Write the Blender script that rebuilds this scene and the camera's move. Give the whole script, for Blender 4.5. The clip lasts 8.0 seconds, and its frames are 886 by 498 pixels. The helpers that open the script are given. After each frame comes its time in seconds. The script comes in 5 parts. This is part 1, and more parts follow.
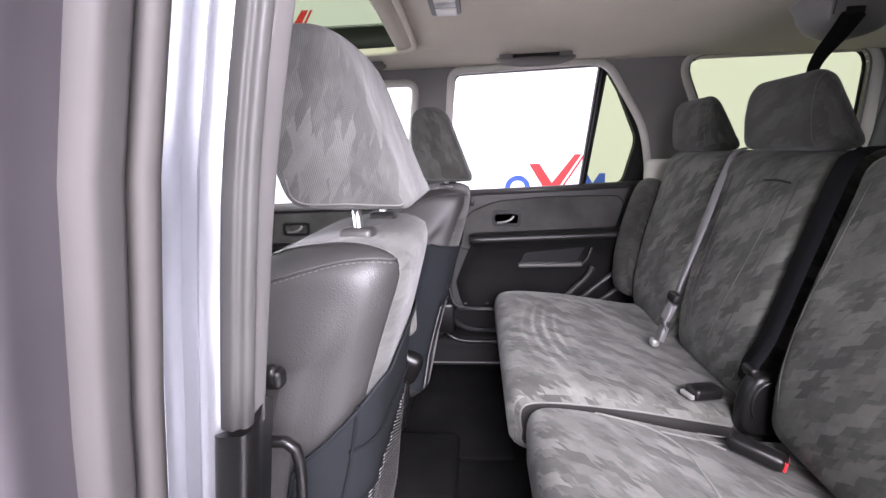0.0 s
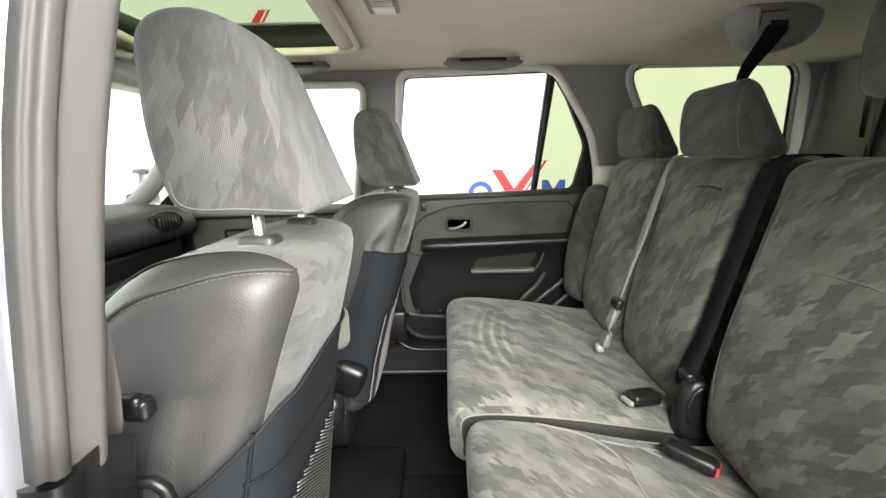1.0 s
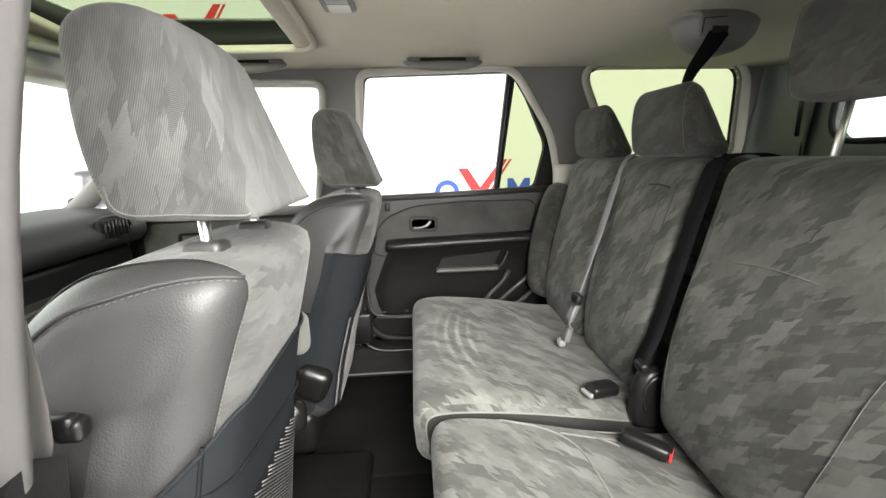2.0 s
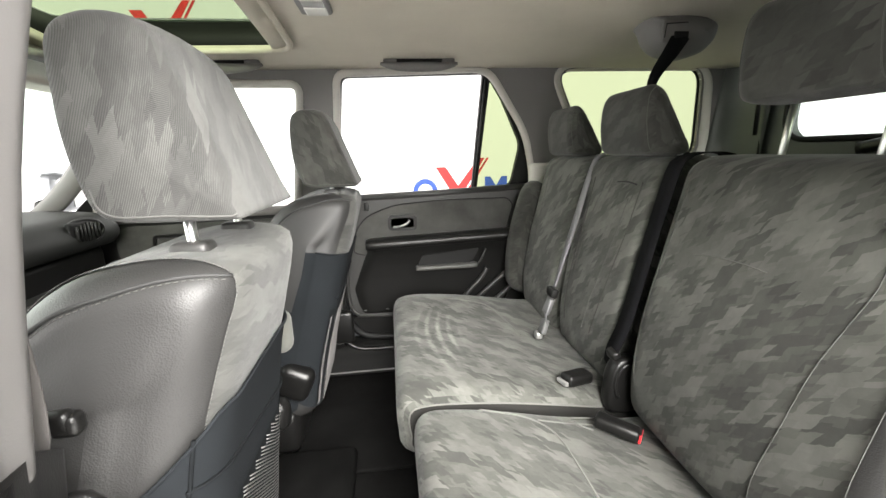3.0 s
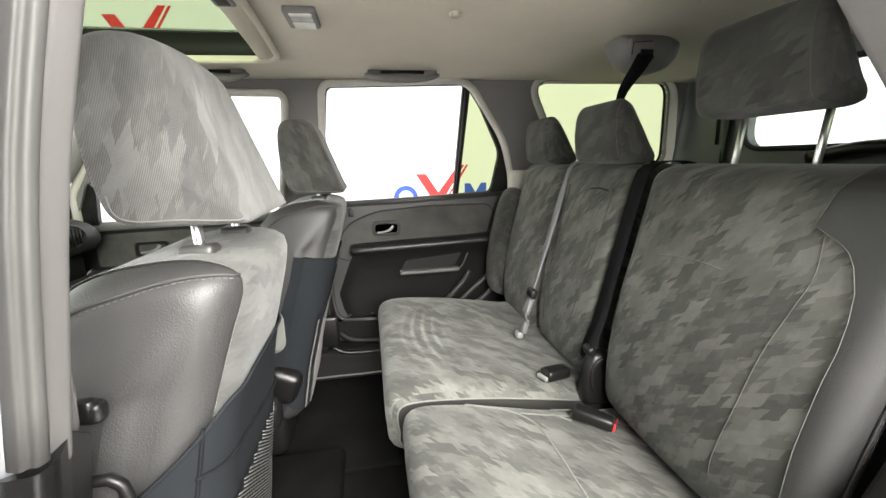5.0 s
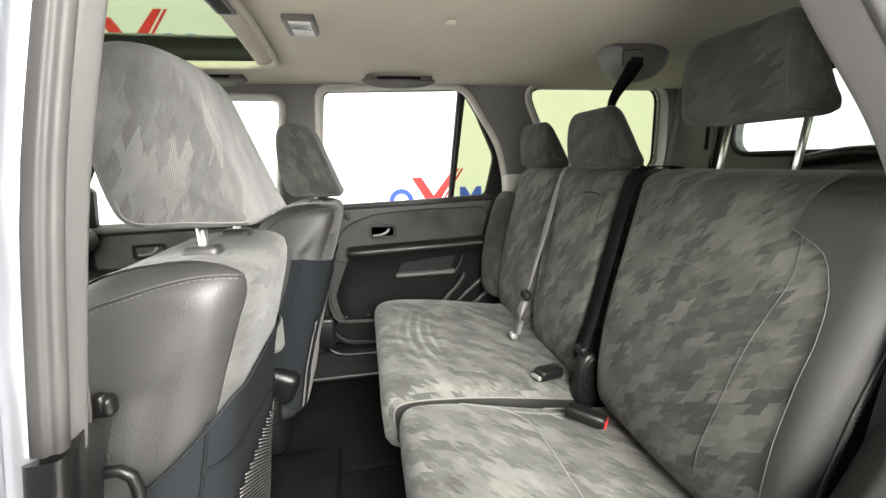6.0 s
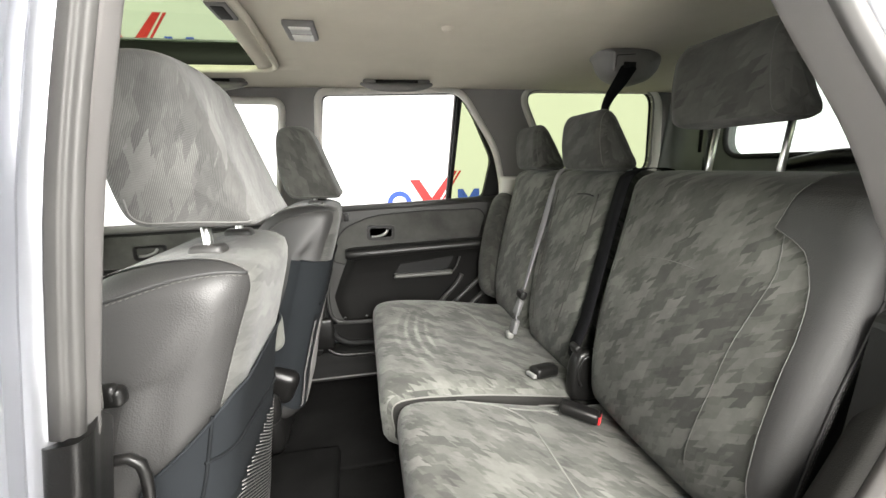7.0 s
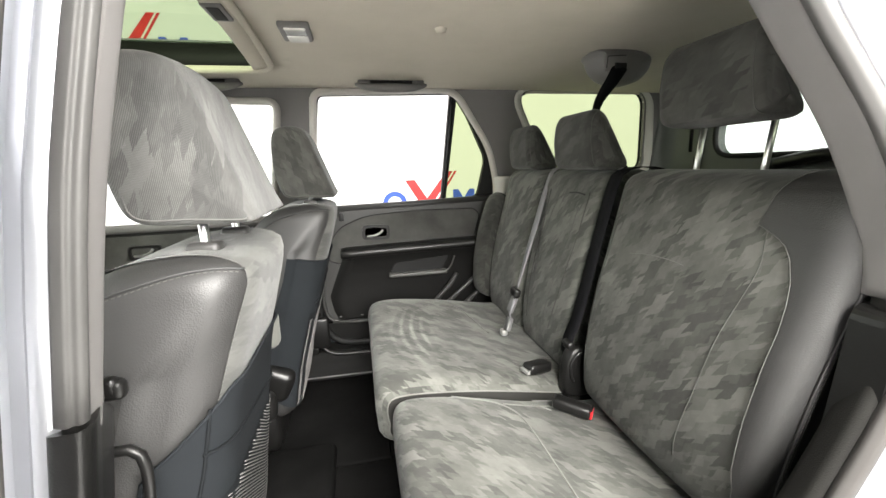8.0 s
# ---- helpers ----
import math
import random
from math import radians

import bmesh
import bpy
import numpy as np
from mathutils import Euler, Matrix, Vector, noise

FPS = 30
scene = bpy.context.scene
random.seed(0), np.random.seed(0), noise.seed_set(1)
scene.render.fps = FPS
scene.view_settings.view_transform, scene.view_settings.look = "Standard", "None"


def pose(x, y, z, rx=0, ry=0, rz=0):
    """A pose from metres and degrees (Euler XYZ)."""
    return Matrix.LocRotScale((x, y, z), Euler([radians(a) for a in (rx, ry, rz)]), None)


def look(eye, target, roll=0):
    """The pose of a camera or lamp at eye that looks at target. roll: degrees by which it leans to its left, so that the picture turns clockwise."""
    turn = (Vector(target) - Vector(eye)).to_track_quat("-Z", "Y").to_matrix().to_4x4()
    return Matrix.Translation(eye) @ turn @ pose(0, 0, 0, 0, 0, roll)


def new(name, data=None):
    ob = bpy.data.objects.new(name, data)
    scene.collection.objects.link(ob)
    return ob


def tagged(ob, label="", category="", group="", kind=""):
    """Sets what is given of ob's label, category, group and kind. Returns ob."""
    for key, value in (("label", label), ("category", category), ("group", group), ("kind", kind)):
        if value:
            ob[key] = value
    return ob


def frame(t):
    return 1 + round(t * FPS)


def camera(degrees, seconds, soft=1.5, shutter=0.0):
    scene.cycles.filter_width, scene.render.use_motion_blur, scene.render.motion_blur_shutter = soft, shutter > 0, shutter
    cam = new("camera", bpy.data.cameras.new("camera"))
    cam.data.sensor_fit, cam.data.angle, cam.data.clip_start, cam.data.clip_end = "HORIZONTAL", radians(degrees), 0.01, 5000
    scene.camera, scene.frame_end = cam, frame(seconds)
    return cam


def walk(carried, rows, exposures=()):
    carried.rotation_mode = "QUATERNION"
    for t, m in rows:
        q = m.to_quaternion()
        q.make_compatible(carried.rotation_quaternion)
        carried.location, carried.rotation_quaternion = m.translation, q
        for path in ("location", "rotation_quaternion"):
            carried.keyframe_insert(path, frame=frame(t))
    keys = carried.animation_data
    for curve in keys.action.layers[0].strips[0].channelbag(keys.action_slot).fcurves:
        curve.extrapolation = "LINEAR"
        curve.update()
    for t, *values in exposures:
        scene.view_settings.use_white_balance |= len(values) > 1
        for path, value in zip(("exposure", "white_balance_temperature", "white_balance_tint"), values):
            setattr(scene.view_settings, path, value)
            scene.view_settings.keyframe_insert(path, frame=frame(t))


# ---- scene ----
cam = camera(94.3, 8.0)
PATH = [
    (0, (-0.044, -0.944, 1.167), (-0.207, 0.996, 0.71), -1.8),
    (0.5, (-0.003, -0.919, 1.163), (-0.096, 1.03, 0.725), -1.2),
    (1, (0.021, -0.906, 1.161), (0.01, 1.046, 0.725), -1.1),
    (1.5, (0.038, -0.901, 1.162), (0.107, 1.049, 0.723), -1.2),
    (3, (0.035, -0.933, 1.167), (0.273, 1.0, 0.714), -1.7),
    (3.5, (0.029, -0.946, 1.167), (0.3, 0.985, 0.719), -1.7),
    (4, (0.023, -0.954, 1.17), (0.321, 0.974, 0.73), -1.6),
    (4.5, (0.019, -0.966, 1.17), (0.338, 0.961, 0.737), -1.6),
    (6, (0.011, -1.0, 1.173), (0.371, 0.924, 0.763), -1.4),
    (6.5, (0.01, -1.01, 1.174), (0.374, 0.915, 0.769), -1.4),
    (7, (0.01, -1.021, 1.172), (0.379, 0.904, 0.773), -1.4),
    (7.5, (0.011, -1.029, 1.17), (0.389, 0.895, 0.774), -1.4),
    (8, (0.011, -1.036, 1.169), (0.4, 0.885, 0.772), -1.5),
]
walk(cam, [(t, look(eye, target, roll)) for t, eye, target, roll in PATH],
     [(0, 0.27, 6050, 26), (0.4, 0.32, 6100, 24), (0.9, 0.45, 6500, 10), (8, 0.45, 6600, 9)])

# ---- light ----
world = bpy.data.worlds.new("studio")
world.use_nodes = True
scene.world = world
wt = world.node_tree
wt.nodes["Background"].inputs[0].default_value = (1.0, 0.985, 0.96, 1)
wt.nodes["Background"].inputs[1].default_value = 0.09


def area_lamp(name, at, to, sx, sy, power, colour=(1, 0.98, 0.95)):
    data = bpy.data.lights.new(name, "AREA")
    data.shape, data.size, data.size_y, data.energy, data.color = "RECTANGLE", sx, sy, power, colour
    ob = new(name, data)
    ob.matrix_world = look(at, to)
    return ob


# assumed lamps, none in view: high key by the doorway
area_lamp("assumed_area_light", (0.75, -2.7, 2.8), (0.1, -0.3, 0.6), 2.4, 1.0, 435)
# low fill, added to brighten the far seat, door and flanks
area_lamp("low_fill_light", (0.95, -3.3, 1.85), (0.0, 0.2, 0.9), 2.6, 0.8, 262)
# weak fill added above the far side
area_lamp("assumed_area_light", (0.3, 1.9, 3.8), (0.1, 0.3, 0.9), 4.0, 0.8, 70)


# ---- materials ----
def nodes_of(name):
    m = bpy.data.materials.new(name)
    m.use_nodes = True
    t = m.node_tree
    return m, t, t.nodes["Principled BSDF"]


def add(t, kind, **values):
    n = t.nodes.new(kind)
    for key, v in values.items():
        n.inputs[key].default_value = v
    return n


def ramp(t, stops):
    n = t.nodes.new("ShaderNodeValToRGB")
    el = n.color_ramp.elements
    while len(el) < len(stops):
        el.new(0.5)
    for e, (p, c) in zip(el, stops):
        e.position, e.color = p, (*c, 1)
    return n


def plain(name, colour, rough=0.5, metal=0.0, grain=400.0, relief=0.1, vary=0.12, coat=0.0, spec=0.5):
    """A surface with fine grain and broad uneven wear."""
    m, t, b = nodes_of(name)
    co = add(t, "ShaderNodeTexCoord")
    big = add(t, "ShaderNodeTexNoise", Scale=7.0, Detail=5.0, Roughness=0.6)
    fine = add(t, "ShaderNodeTexNoise", Scale=grain, Detail=3.0)
    t.links.new(co.outputs["Object"], big.inputs["Vector"])
    t.links.new(co.outputs["Object"], fine.inputs["Vector"])
    r = ramp(t, [(0.3, tuple(c * (1 - vary) for c in colour)), (0.7, tuple(min(1, c * (1 + vary)) for c in colour))])
    t.links.new(big.outputs["Fac"], r.inputs["Fac"])
    t.links.new(r.outputs["Color"], b.inputs["Base Color"])
    rr = add(t, "ShaderNodeMapRange")
    rr.inputs["To Min"].default_value, rr.inputs["To Max"].default_value = max(0.02, rough - 0.07), min(1, rough + 0.07)
    t.links.new(big.outputs["Fac"], rr.inputs["Value"])
    t.links.new(rr.outputs["Result"], b.inputs["Roughness"])
    b.inputs["Metallic"].default_value = metal
    b.inputs["Coat Weight"].default_value = coat
    b.inputs["Specular IOR Level"].default_value = spec
    if relief:
        bump = add(t, "ShaderNodeBump", Strength=relief, Distance=0.001)
        t.links.new(fine.outputs["Fac"], bump.inputs["Height"])
        t.links.new(bump.outputs["Normal"], b.inputs["Normal"])
    return m


def vinyl(name, colour, rough=0.42):
    """Grained seat vinyl: small pebbled cells."""
    m, t, b = nodes_of(name)
    co = add(t, "ShaderNodeTexCoord")
    cells = add(t, "ShaderNodeTexVoronoi", Scale=560.0)
    cells.feature = "SMOOTH_F1"
    warp = add(t, "ShaderNodeTexNoise", Scale=60.0, Detail=3.0)
    big = add(t, "ShaderNodeTexNoise", Scale=9.0, Detail=4.0)
    mix = t.nodes.new("ShaderNodeVectorMath")
    mix.operation = "MULTIPLY_ADD"
    mix.inputs[1].default_value = (0.004, 0.004, 0.004)
    t.links.new(warp.outputs["Color"], mix.inputs[0])
    t.links.new(co.outputs["Object"], mix.inputs[2])
    t.links.new(mix.outputs[0], cells.inputs["Vector"])
    for n in (warp, big):
        t.links.new(co.outputs["Object"], n.inputs["Vector"])
    r = ramp(t, [(0.3, tuple(c * 0.88 for c in colour)), (0.7, tuple(c * 1.12 for c in colour))])
    t.links.new(big.outputs["Fac"], r.inputs["Fac"])
    t.links.new(r.outputs["Color"], b.inputs["Base Color"])
    b.inputs["Roughness"].default_value = rough
    b.inputs["Specular IOR Level"].default_value = 0.58
    bump = add(t, "ShaderNodeBump", Strength=0.45, Distance=0.0006)
    t.links.new(cells.outputs["Distance"], bump.inputs["Height"])
    t.links.new(bump.outputs["Normal"], b.inputs["Normal"])
    return m


class Wires:
    """Short forms for node arithmetic."""

    def __init__(self, tree):
        self.t = tree

    def put(self, socket, value):
        if isinstance(value, (int, float)):
            socket.default_value = value
        else:
            self.t.links.new(value, socket)

    def math(self, op, a, b=0.0, c=0.0):
        n = self.t.nodes.new("ShaderNodeMath")
        n.operation = op
        for socket, value in zip(n.inputs, (a, b, c)):
            self.put(socket, value)
        return n.outputs[0]

    def chance(self, a, b):
        n = self.t.nodes.new("ShaderNodeTexWhiteNoise")
        n.noise_dimensions = "2D"
        v = self.t.nodes.new("ShaderNodeCombineXYZ")
        self.put(v.inputs[0], a)
        self.put(v.inputs[1], b)
        self.t.links.new(v.outputs[0], n.inputs["Vector"])
        return n.outputs["Value"]


def seat_cloth(name, dark, mid, light, ribbed=0.0, angle=41, long=0.066, tall=0.023, brushed=None):
    """Velour with slanting, notched shards of three tones; some carry fine ribs.
    brushed: (x, y) in metres, where a hand has stroked the nap of a cushion into pale stripes."""
    m, t, b = nodes_of(name)
    w = Wires(t)
    uv = add(t, "ShaderNodeTexCoord")
    wob = add(t, "ShaderNodeTexNoise", Scale=70.0, Detail=2.0)
    t.links.new(uv.outputs["UV"], wob.inputs["Vector"])
    shake = t.nodes.new("ShaderNodeVectorMath")
    shake.operation = "MULTIPLY_ADD"
    shake.inputs[1].default_value = (0.006, 0.006, 0)
    t.links.new(wob.outputs["Color"], shake.inputs[0])
    t.links.new(uv.outputs["UV"], shake.inputs[2])
    turn = add(t, "ShaderNodeMapping")
    turn.inputs["Rotation"].default_value = (0, 0, radians(angle))
    t.links.new(shake.outputs[0], turn.inputs["Vector"])
    xyz = add(t, "ShaderNodeSeparateXYZ")
    t.links.new(turn.outputs[0], xyz.inputs[0])
    p, q = xyz.outputs[0], xyz.outputs[1]

    def shards(lo, ta, seed):
        zig = w.math("DIVIDE", w.math("PINGPONG", w.math("MULTIPLY_ADD", q, 0.6, p), lo * 0.42), lo * 0.42)
        row = w.math("FLOOR", w.math("MULTIPLY_ADD", zig, 0.45, w.math("DIVIDE", q, ta)))
        start = w.chance(row, seed)
        notch = w.math("DIVIDE", w.math("PINGPONG", q, ta * 0.37), ta * 0.37)
        cell = w.math("FLOOR", w.math("ADD", w.math("MULTIPLY_ADD", start, 9.0, w.math("DIVIDE", p, lo)), w.math("MULTIPLY", notch, 0.45)))
        return w.chance(w.math("ADD", row, seed), cell), w.chance(cell, w.math("ADD", row, seed + 31.0))

    tone, pick = shards(long, tall, 0.0)
    tone2, _ = shards(long * 0.55, tall * 0.8, 57.0)
    both = w.math("MULTIPLY_ADD", tone2, 0.32, w.math("MULTIPLY", tone, 0.68))
    r = ramp(t, [(0.0, dark), (0.22, dark), (0.48, mid), (0.80, light)])
    t.links.new(both, r.inputs["Fac"])
    # ribs in some of the shards
    flat_uv = add(t, "ShaderNodeSeparateXYZ")
    t.links.new(uv.outputs["UV"], flat_uv.inputs[0])
    across = w.math("MULTIPLY_ADD", flat_uv.outputs[1], -0.34, w.math("MULTIPLY", flat_uv.outputs[0], 0.97))
    saw = w.math("SINE", w.math("MULTIPLY", across, 2900.0))
    along = w.math("MULTIPLY_ADD", flat_uv.outputs[0], 0.22, w.math("MULTIPLY", flat_uv.outputs[1], 0.97))
    saw2 = w.math("SINE", w.math("MULTIPLY_ADD", wob.outputs["Fac"], 9.0, w.math("MULTIPLY", along, 3300.0)))
    crossed = w.math("LESS_THAN", pick, 0.34)
    both_saws = w.math("ADD", w.math("MULTIPLY", saw2, crossed), w.math("MULTIPLY", saw, w.math("SUBTRACT", 1.0, crossed)))
    rib = w.math("MULTIPLY", w.math("MULTIPLY_ADD", w.math("GREATER_THAN", pick, 0.20), 0.55, 0.45), w.math("MULTIPLY_ADD", both_saws, 0.5, 0.5))
    nap = add(t, "ShaderNodeTexNoise", Scale=9.0, Detail=6.0, Roughness=0.65)
    t.links.new(uv.outputs["UV"], nap.inputs["Vector"])
    fr = add(t, "ShaderNodeMapRange")
    fr.inputs["From Min"].default_value, fr.inputs["From Max"].default_value = 0.3, 0.7
    fr.inputs["To Min"].default_value, fr.inputs["To Max"].default_value = 0.74, 1.24
    t.links.new(nap.outputs["Fac"], fr.inputs["Value"])
    shade = w.math("MULTIPLY", w.math("MULTIPLY_ADD", rib, -ribbed, 1.0), fr.outputs["Result"])
    if brushed:
        ob = add(t, "ShaderNodeSeparateXYZ")
        t.links.new(uv.outputs["Object"], ob.inputs[0])
        dx, dy = w.math("SUBTRACT", ob.outputs[0], brushed[0]), w.math("SUBTRACT", ob.outputs[1], brushed[1])
        far = w.math("ADD", w.math("POWER", w.math("DIVIDE", dx, 0.075), 2.0), w.math("POWER", w.math("DIVIDE", dy, 0.22), 2.0))
        inside = w.math("SUBTRACT", 1.0, w.math("MINIMUM", far, 1.0))
        bend = w.math("MULTIPLY_ADD", w.math("POWER", dy, 2.0), -0.9, dx)
        comb = w.math("SINE", w.math("MULTIPLY_ADD", wob.outputs["Fac"], 3.0, w.math("MULTIPLY", bend, 190.0)))
        shade = w.math("MULTIPLY", shade, w.math("MULTIPLY_ADD", w.math("MULTIPLY", w.math("MAXIMUM", comb, -0.2), inside), 0.85, 1.0))
    mul = add(t, "ShaderNodeMix")
    mul.data_type, mul.blend_type = "RGBA", "MULTIPLY"
    mul.inputs["Factor"].default_value = 1.0
    t.links.new(r.outputs["Color"], mul.inputs["A"])
    t.links.new(shade, mul.inputs["B"])
    t.links.new(mul.outputs["Result"], b.inputs["Base Color"])
    b.inputs["Roughness"].default_value = 0.92
    b.inputs["Specular IOR Level"].default_value = 0.15
    b.inputs["Sheen Weight"].default_value = 0.12
    b.inputs["Sheen Roughness"].default_value = 0.5
    pile = add(t, "ShaderNodeTexNoise", Scale=900.0, Detail=2.0)
    t.links.new(uv.outputs["UV"], pile.inputs["Vector"])
    bump = add(t, "ShaderNodeBump", Strength=0.3, Distance=0.0009)
    t.links.new(w.math("MULTIPLY_ADD", rib, 2.0 * ribbed, pile.outputs["Fac"]), bump.inputs["Height"])
    t.links.new(bump.outputs["Normal"], b.inputs["Normal"])
    return m


def glass(name, colour, mirror=0.6):
    """Thin tinted pane: clear straight through, with a weak mirror image."""
    m, t, b = nodes_of(name)
    t.nodes.remove(b)
    out = t.nodes["Material Output"]
    clear = add(t, "ShaderNodeBsdfTransparent", Color=(*colour, 1))
    gloss = add(t, "ShaderNodeBsdfGlossy", Roughness=0.02)
    slant = add(t, "ShaderNodeLayerWeight", Blend=0.5)
    w = Wires(t)
    share = w.math("MULTIPLY_ADD", w.math("POWER", slant.outputs["Facing"], 5.0), mirror, 0.02)
    mix = t.nodes.new("ShaderNodeMixShader")
    t.links.new(share, mix.inputs[0])
    t.links.new(clear.outputs[0], mix.inputs[1])
    t.links.new(gloss.outputs[0], mix.inputs[2])
    t.links.new(mix.outputs[0], out.inputs["Surface"])
    return m


# a plain colour that emits, for walls that are no lamps
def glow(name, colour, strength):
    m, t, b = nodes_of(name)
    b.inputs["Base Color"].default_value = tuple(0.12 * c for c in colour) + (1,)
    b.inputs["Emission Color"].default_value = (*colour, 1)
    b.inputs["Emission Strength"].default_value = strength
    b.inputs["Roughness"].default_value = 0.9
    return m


TONES = ((0.043, 0.0436, 0.0393), (0.070, 0.071, 0.0635), (0.102, 0.103, 0.093))
CLOTH = seat_cloth("velour_cloth", *TONES)
STROKED_CLOTH = seat_cloth("stroked_velour_cloth", *TONES, brushed=(0.15, 0.17))
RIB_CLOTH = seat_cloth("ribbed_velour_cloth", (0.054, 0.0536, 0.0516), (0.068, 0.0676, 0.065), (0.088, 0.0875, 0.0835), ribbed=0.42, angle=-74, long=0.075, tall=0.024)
# darker copy of the seat velour: far and rear headrests' shade put in colour
DIM_CLOTH = seat_cloth("dim_velour", (0.033, 0.033, 0.030), (0.043, 0.043, 0.039), (0.057, 0.057, 0.052), angle=62, long=0.07, tall=0.026)
SOFT_CLOTH = seat_cloth("pale_velour_cloth", (0.045, 0.045, 0.042), (0.061, 0.061, 0.057), (0.080, 0.080, 0.074), angle=-74)
DARK_PIPING = plain("dark_velour_piping", (0.062, 0.062, 0.057), 0.9, grain=900)
RIB_PIPING = plain("headrest_piping", (0.085, 0.084, 0.080), 0.9, grain=900)
PIPING = plain("velour_piping", (0.115, 0.115, 0.106), 0.9, grain=900)
VINYL = vinyl("seat_vinyl", (0.0195, 0.0190, 0.0185), 0.53)
THREAD = plain("thread", (0.085, 0.083, 0.08), 0.8)
FLANK = vinyl("black_seat_vinyl", (0.013, 0.0128, 0.0125), 0.5)
DARK_THREAD = plain("dark_thread", (0.03, 0.03, 0.03), 0.8)
POCKET = plain("pocket_fabric", (0.0115, 0.0132, 0.0150), 0.9, grain=700, relief=0.3, spec=0.12)
NET_DARK = plain("net_backing", (0.008, 0.009, 0.010), 0.9, spec=0.1)
NET = plain("net_cord", (0.125, 0.119, 0.117), 0.8)
BLACK = plain("black_plastic", (0.0062, 0.0060, 0.0058), 0.36, grain=500, relief=0.25, spec=0.38)
LOW_TRIM = plain("dark_lower_trim", (0.019, 0.0184, 0.017), 0.7, grain=500, relief=0.3, spec=0.12)
DOOR_FRAME = plain("door_frame_plastic", (0.029, 0.0284, 0.0272), 0.48, grain=500, relief=0.3)
DOOR_PLASTIC = plain("door_plastic", (0.0085, 0.0083, 0.0080), 0.36, grain=500, relief=0.3, spec=0.32)
CARPET = plain("black_carpet", (0.0052, 0.0051, 0.0050), 0.95, grain=500, relief=0.8, vary=0.45, spec=0.04)
DOOR_CLOTH = plain("door_cloth", (0.052, 0.052, 0.048), 0.9, grain=300, relief=0.4, vary=0.45)
TRIM = plain("pillar_trim", (0.150, 0.143, 0.140), 0.62, grain=600, relief=0.12, vary=0.05)
HEADLINER = plain("headliner", (0.53, 0.49, 0.42), 0.95, grain=900, relief=0.35, vary=0.04, spec=0.1)
SEAL = plain("door_seal_cloth", (0.48, 0.46, 0.43), 0.75, grain=800, relief=0.2)
LIP = plain("lip_rubber", (0.045, 0.042, 0.040), 0.7, grain=300, spec=0.2)
RUBBER = plain("rubber", (0.062, 0.060, 0.058), 0.6, grain=300)
STRIP = plain("post_strip_rubber", (0.046, 0.043, 0.042), 0.7, grain=300, spec=0.2)
POST_GREY = plain("dark_post", (0.050, 0.045, 0.050), 0.42, grain=200, relief=0.05, spec=0.4)
BLACK_RUBBER = plain("black_rubber", (0.007, 0.007, 0.007), 0.6, spec=0.25)
SILVER = plain("silver_paint", (0.41, 0.42, 0.45), 0.3, metal=0.7, relief=0.0, coat=0.6, vary=0.03)
CHROME = plain("chrome", (0.82, 0.82, 0.81), 0.34, metal=1.0, relief=0.0, vary=0.02)
DIM_STEEL = plain("worn_steel", (0.13, 0.13, 0.13), 0.5, metal=0.3, relief=0.0)
# black plastic whose sheen is painted as an even grey
PULL_GREY = plain("sheen_pull_plastic", (0.085, 0.084, 0.080), 0.5, grain=400, relief=0.2, spec=0.3)
SILL_PLASTIC = plain("scuffed_sill_plastic", (0.008, 0.0078, 0.0075), 0.7, grain=300, relief=0.3, spec=0.1)
SATIN = plain("satin_silver", (0.40, 0.40, 0.39), 0.38, metal=0.6, relief=0.0)
BELT = plain("grey_webbing", (0.19, 0.182, 0.195), 0.75, grain=900, relief=0.3)
DARK_BELT = plain("dark_webbing", (0.09, 0.083, 0.08), 0.8, grain=900, relief=0.3)
BLACK_BELT = plain("black_webbing", (0.006, 0.006, 0.007), 0.9, grain=900, relief=0.3, spec=0.1)
RED = plain("red_button", (0.55, 0.02, 0.025), 0.4, relief=0.0)
LENS = plain("lamp_lens", (0.75, 0.74, 0.70), 0.25, relief=0.0)
TINT = glass("privacy_glass", (0.62, 0.655, 0.52))
PRIVACY = glass("dark_privacy_glass", (0.28, 0.30, 0.26))
ROOF_GLASS = glass("roof_glass", (0.52, 0.57, 0.46), 0.12)
CLEAR = glass("clear_glass", (0.93, 0.97, 0.95))
# the backdrop wall glows by itself, so the windows show white
WALL_GLOW = glow("glowing_white_backdrop", (1.0, 0.99, 0.97), 1.4)
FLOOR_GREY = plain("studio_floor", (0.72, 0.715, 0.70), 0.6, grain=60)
# these walls glow as added fill light for the cabin
FRONT_GLOW = glow("front_fill_glow", (1.0, 0.99, 0.96), 6.0)
NEAR_GLOW = glow("near_fill_glow", (1.0, 0.985, 0.96), 0.9)
REAR_GLOW = glow("rear_fill_glow", (0.96, 1.0, 0.985), 0.72)
# far paler than TRIM: the light on the window surround put into colour
REVEAL = plain("pale_lit_trim", (0.5, 0.49, 0.45), 0.6, grain=600, relief=0.12, vary=0.05)
GATE_TRIM = plain("tailgate_trim", (0.087, 0.094, 0.088), 0.5, grain=500, relief=0.2)
DASH = plain("dash_plastic", (0.0100, 0.0110, 0.0096), 0.6, grain=500, relief=0.3)
LOGO_RED = plain("red_vinyl_film", (0.60, 0.02, 0.02), 0.5, relief=0.0)
LOGO_BLUE = plain("blue_vinyl_film", (0.03, 0.09, 0.55), 0.5, relief=0.0)


